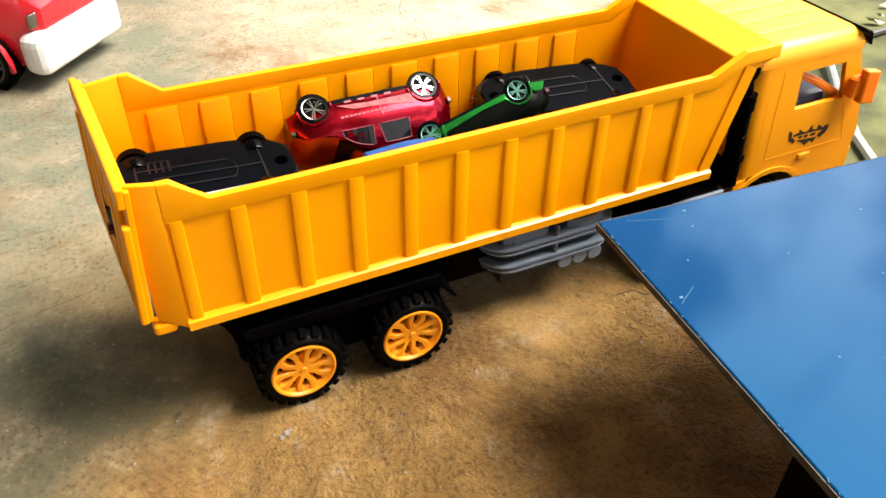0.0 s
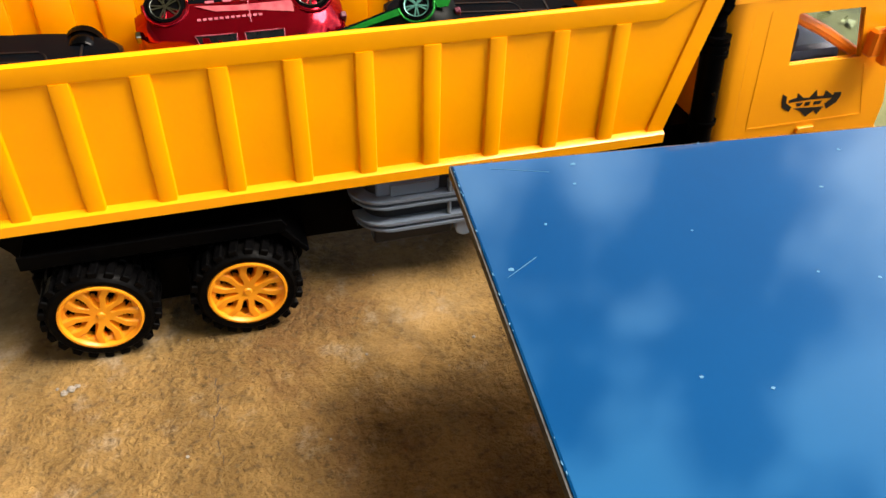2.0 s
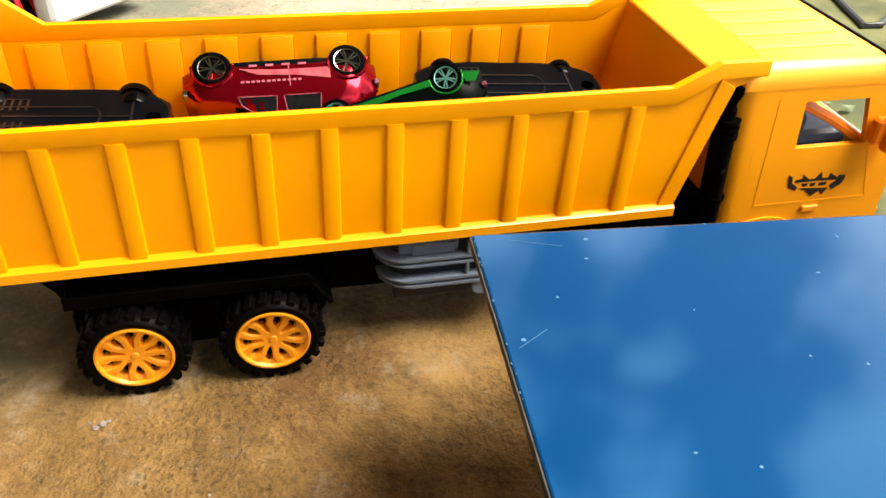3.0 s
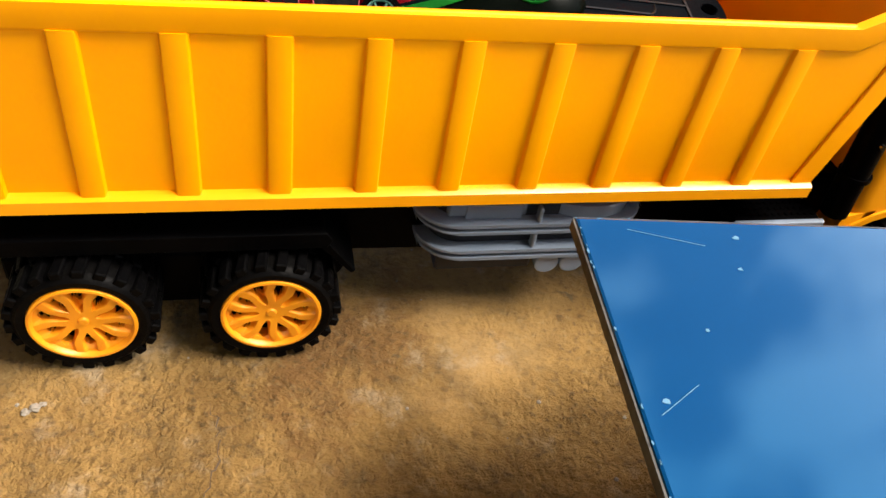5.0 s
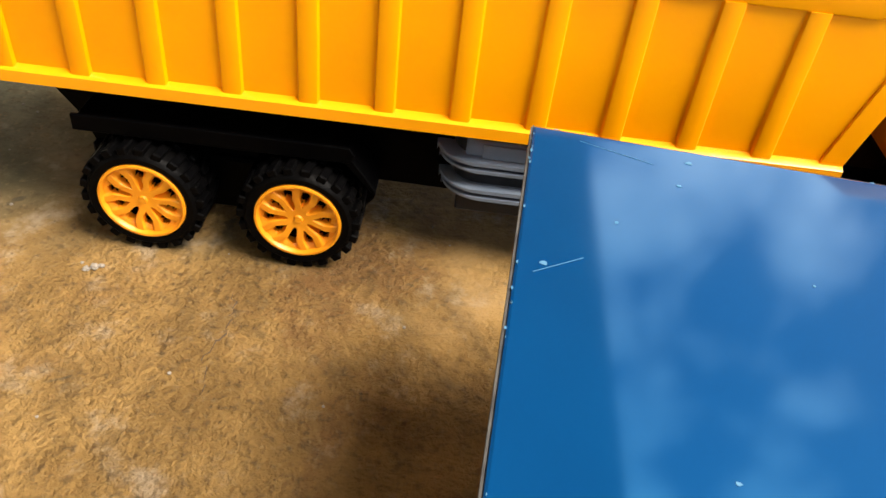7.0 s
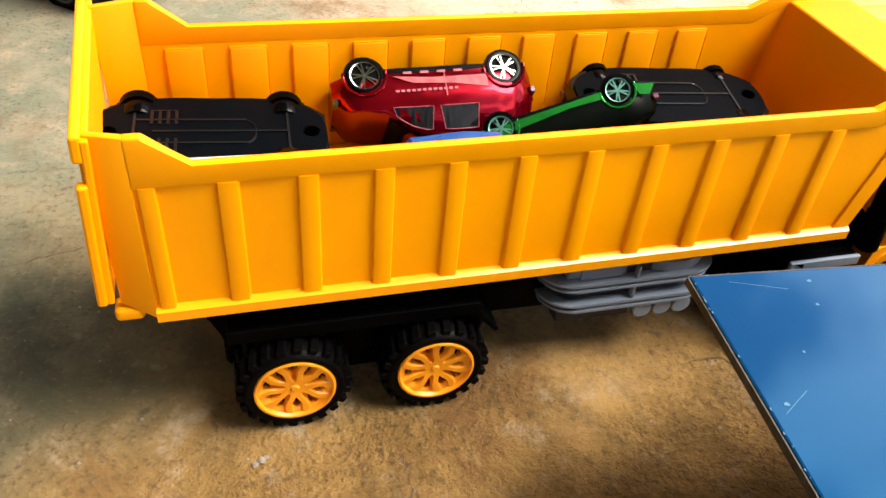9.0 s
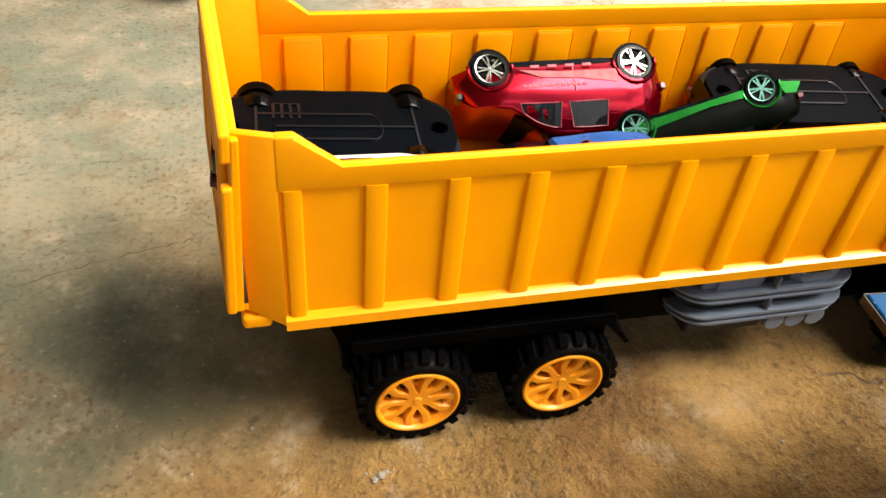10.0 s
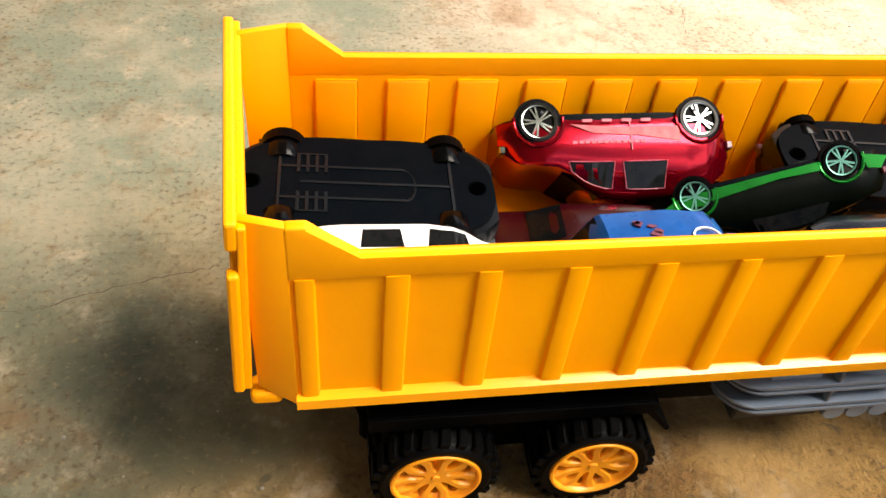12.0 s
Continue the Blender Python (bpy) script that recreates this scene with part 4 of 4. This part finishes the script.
# red car on its roof, leaning back
car, body = toy_car("toy_car", "shiny metallic red toy hatchback lying on its roof", RED, 0.084, 0.036, 0.034, CHROME, "hatch", wheel_r=0.0074, trim=ROSE, wb=0.69)
for s in (1, -1):
    side_print(body, 0.036, PINK, [[(-0.021, 0.0152), (-0.006, 0.0128), (0.010, 0.0118), (0.018, 0.0085), (0.002, 0.0098), (-0.021, 0.0098)]], s, "flame_print", "gold and pink flame print")
    side_print(body, 0.036, ROSE, [[(0.016 - 0.0022 * k, 0.0145), (0.0175 - 0.0022 * k, 0.0145), (0.0175 - 0.0022 * k, 0.0155), (0.016 - 0.0022 * k, 0.0155)] for k in range(12)]
               + [[(0.010 - 0.007 * k, 0.0068), (0.0135 - 0.007 * k, 0.0068), (0.0135 - 0.007 * k, 0.0078), (0.010 - 0.007 * k, 0.0078)] for k in range(4)]
               + [[(-0.0035, 0.007), (-0.0031, 0.007), (-0.0031, 0.018), (-0.0035, 0.018)]], s, "stripe_print", "pale checks and lettering bars")
car.matrix_basis = pose(0.159, 0.0830, 0.0935, 235, 0.5, 180)

# green car on its roof, tail up
car, body = toy_car("toy_car", "metallic green toy sports car with mint wheels, tipped on its roof", DGREEN, 0.080, 0.034, 0.026, MINT, "sport", wheel_r=0.0062, wb=0.61, arch=GREEN)
for s in (1, -1):
    side_print(body, 0.0338, GREEN, [[(0.036, 0.0085), (0.030, 0.0060), (0.017, 0.0052), (-0.017, 0.0048), (-0.018, 0.0078), (-0.004, 0.0072), (0.010, 0.0082), (0.020, 0.0090), (0.022, 0.0100)], [(-0.031, 0.0055), (-0.039, 0.0080), (-0.036, 0.0115), (-0.032, 0.0105)]], s, "flame_print", "bright green flame print")
car.matrix_basis = pose(0.2050, 0.0537, 0.0915, 230, 16.5, 180)

# second dark car on its roof, at the front
car, body = toy_car("toy_car", "small dark green toy car lying on its roof, black underside up", DARK, 0.086, 0.040, 0.030, BLACK, "hatch", wheel_r=0.0056, wheel_w=0.24, clear=0.35)
car.matrix_basis = pose(0.2610, 0.0540, 0.0950, 180 + 8, 2, -4)

# white van standing by the near side
car, body = toy_car("toy_van", "white toy van with dark windows, standing among the other cars", WHITE, 0.076, 0.026, 0.0265, CHROME, "van", wheel_r=0.0055)
for s in (1, -1):
    side_print(body, 0.0262, CYAN, [[(0.016, 0.0125), (0.024, 0.0115), (0.026, 0.0145), (0.020, 0.0155)]], s, "decal", "blue decal")
car.matrix_basis = pose(0.0840, 0.0055, 0.0780, -48, 1.0, -1)

# blue car
car, body = toy_car("toy_car", "blue toy car with worn red patches and a pale ring decal", BLUE, 0.074, 0.029, 0.0425, CHROME, "hatch", wheel_r=0.0065)
bm = bmesh.new()
lathe(bm, [(0.0044, -0.0003), (0.0044, 0.0003), (0.0038, 0.0003), (0.0038, -0.0003), (0.0044, -0.0003)], 24, Matrix.Translation((0.002, -0.0045, 0.0431)) @ Matrix.Rotation(radians(90), 4, 'X'))
part("ring_decal", bm, PALE, body, "pale ring decal")
random.seed(11)
bm = bmesh.new()
for k in range(9):
    x, y, s = random.uniform(-0.018, -0.006), random.uniform(-0.009, 0.003), random.uniform(0.0008, 0.0024)
    prism(bm, [(x + s * random.uniform(0.3, 1.2) * math.cos(a), y + s * random.uniform(0.3, 1) * math.sin(a)) for a in [k2 * math.pi / 3 for k2 in range(6)]], 0.0424, 0.0432, plane="xy")
part("worn_patch", bm, MAROON, body, "dull red worn patches")
car.matrix_basis = pose(0.1640, 0.0085, 0.0642, 0, 0, 0)

# dark car with a silver grille
car, body = toy_car("toy_car", "black toy car with silver bars and blue trim, half hidden", DARK, 0.064, 0.029, 0.0375, CHROME, "van", wheel_r=0.0065)
bm = bmesh.new()
for k in range(3):
    box(bm, -0.012, 0.010, -0.010 + k * 0.004, -0.0085 + k * 0.004, 0.0370, 0.0386, 0.0003, 1)
part("roof_bar", bm, PALE, body, "silver roof bars")
bm = bmesh.new()
box(bm, 0.018, 0.028, -0.011, 0.006, 0.0265, 0.0285, 0.0006, 1)
part("trim", bm, CYAN, body, "pale blue trim")
car.matrix_basis = pose(0.2370, 0.0085, 0.0642, 0, 0, 0)

# added dark red car low in the bed, in place of the red hood
car, body = toy_car("toy_car", "dark red toy car added under the other cars for a dark hood", material("dark_red_paint", (0.02, 0.0004, 0.0015), 0.3, coat=0.3, spec=0.3, scale=50), 0.072, 0.025, 0.022, CHROME, "hatch", wheel_r=0.0055)
car.matrix_basis = pose(0.1420, 0.0365, 0.0642, 0, 0, 176)

# larger red and white car on the floor behind
car, body = toy_car("toy_car", "larger red toy car with white bumper on concrete floor", material("red_body", (0.55, 0.006, 0.02), 0.3, coat=0.7, scale=30), 0.33, 0.112, 0.12, DALLOY, "van", wheel_r=0.0215, wb=0.74, group="", chassis_marks=False)
bm = bmesh.new()
box(bm, 0.150, 0.172, -0.050, 0.050, 0.012, 0.044, 0.008, 3)
part("bumper", bm, WHITE, body, "white front bumper")
car.matrix_basis = pose(-0.085, 0.505, 0, 0, 0, -42)

# ---- pebbles and chips on the floor ----
random.seed(3)
for x, y, s in ((0.0752, -0.0318, 0.0024), (0.0728, -0.0330, 0.0019), (0.0772, -0.0306, 0.0015), (0.0700, -0.0300, 0.0009)):
    bm = bmesh.new()
    bmesh.ops.create_icosphere(bm, subdivisions=2, radius=1)
    for v in bm.verts:
        k = 0.75 + 0.5 * noise.noise(v.co * 1.7 + Vector((x * 900, y * 700, 0)))
        v.co = Vector((v.co.x * s * k, v.co.y * s * 0.8 * k, v.co.z * s * 0.55 * k))
    p = part("pebble", bm, STONE)
    p.location = (x, y, s * 0.35)
    tagged(p, "small pale crumb of stone on the concrete", "pebble", "pebbles")
bm = bmesh.new()
for k in range(160):
    x, y = random.uniform(-0.2, 0.48), random.uniform(-0.14, 0.4)
    s = random.uniform(0.0003, 0.0009)
    r = bmesh.ops.create_icosphere(bm, subdivisions=1, radius=s)["verts"]
    for v in r:
        v.co = Vector((v.co.x + x, v.co.y + y, v.co.z * 0.6 + s * 0.3))
tagged(part("grit", bm, STONE), "fine pale grit scattered on the concrete", "grit", kind="stuff")

random.seed(21)
for pts in (((-0.16, 0.076), (-0.10, 0.081), (-0.062, 0.086), (-0.03, 0.097), (0.0, 0.104), (0.02, 0.109)), ((0.30, 0.30), (0.315, 0.345), (0.31, 0.39), (0.335, 0.44), (0.35, 0.52)), ((0.125, -0.032), (0.128, -0.05), (0.124, -0.066), (0.130, -0.085))):
    line = []
    for (xa, ya), (xb, yb) in zip(pts, pts[1:]):
        for k in range(9):
            t = k / 9
            line.append((xa + (xb - xa) * t + random.uniform(-0.0012, 0.0012), ya + (yb - ya) * t + random.uniform(-0.0012, 0.0012)))
    bm = bmesh.new()
    ws = [random.uniform(0.00006, 0.00026) * min(1, k / 4, (len(line) - 1 - k) / 4) for k in range(len(line))]
    up = [bm.verts.new((x - w, y + w, 0.00012)) for (x, y), w in zip(line, ws)]
    dn = [bm.verts.new((x + w, y - w, 0.00012)) for (x, y), w in zip(line, ws)]
    for k in range(len(line) - 1):
        bm.faces.new((up[k], up[k + 1], dn[k + 1], dn[k]))
    tagged(part("crack", bm, material("crack_dirt", (0.07, 0.045, 0.025), 0.95, scale=200)), "fine dark crack across the concrete floor", "crack", kind="structure")

# ---- beyond the slab ----
bm = bmesh.new()
box(bm, 0.541, 0.559, 0.382, 0.402, -0.125, 0.12, 0.003, 2)
tagged(part("post", bm, POST), "weathered pale post at the slab edge", "post")
bm = bmesh.new()
box(bm, 0.497, 0.525, 0.372, 0.400, 0, 0.05, 0.006, 2)
tagged(part("brick_block", bm, BLACK), "dark block on the slab edge beside a post", "block")
bm = bmesh.new()
tube(bm, [(0.99, 0.78, -0.116), (0.955, 0.66, -0.116), (0.935, 0.59, -0.116), (0.96, 0.59, -0.116), (1.055, 0.665, -0.112), (1.25, 0.80, -0.116)], 0.0045, 8)
tagged(part("cable", bm, CABLEB), "black cable lying on the mossy ground", "cable")
bm = bmesh.new()
tube(bm, [(0.80, 0.34, -0.116), (0.84, 0.352, -0.116), (0.905, 0.355, -0.116), (1.1, 0.37, -0.116), (1.6, 0.36, -0.116)], 0.0045, 8)
tagged(part("cable", bm, CABLEB), "black cable lying on the mossy ground", "cable")
bm = bmesh.new()
tube(bm, [(1.2, 0.9, -0.114), (1.053, 0.665, -0.114), (0.97, 0.535, -0.114), (0.915, 0.445, -0.114), (0.84, 0.345, -0.107), (0.77, 0.255, -0.114), (0.715, 0.18, -0.114), (0.66, 0.08, -0.114)], 0.0048, 8)
tagged(part("cable", bm, CABLEG), "grey cable lying on the mossy ground", "cable")
random.seed(8)
bm = bmesh.new()
for k in range(260):
    cx, cy = random.uniform(0.52, 2.4), random.uniform(-0.4, 2.0)
    for q in range(random.randint(2, 9)):
        x, y = cx + random.gauss(0, 0.018), cy + random.gauss(0, 0.018)
        s, a = random.uniform(0.003, 0.013), random.uniform(0, 6.28)
        vs = [bm.verts.new((x + s * (math.cos(a) * c - 0.5 * math.sin(a) * d), y + s * (math.sin(a) * c + 0.5 * math.cos(a) * d), random.uniform(-0.1185, -0.110))) for c, d in ((1, 0), (0.3, 0.8), (-0.4, 0.7), (-1, 0), (-0.3, -0.8), (0.4, -0.7))]
        bm.faces.new(vs)
tagged(part("leaf_litter", bm, material("dry_leaf", (0.5, 0.5, 0.42), 0.8, second=(0.16, 0.2, 0.06), scale=3, amount=1.0)), "pale fallen leaves on the mossy ground", "leaves", kind="stuff")
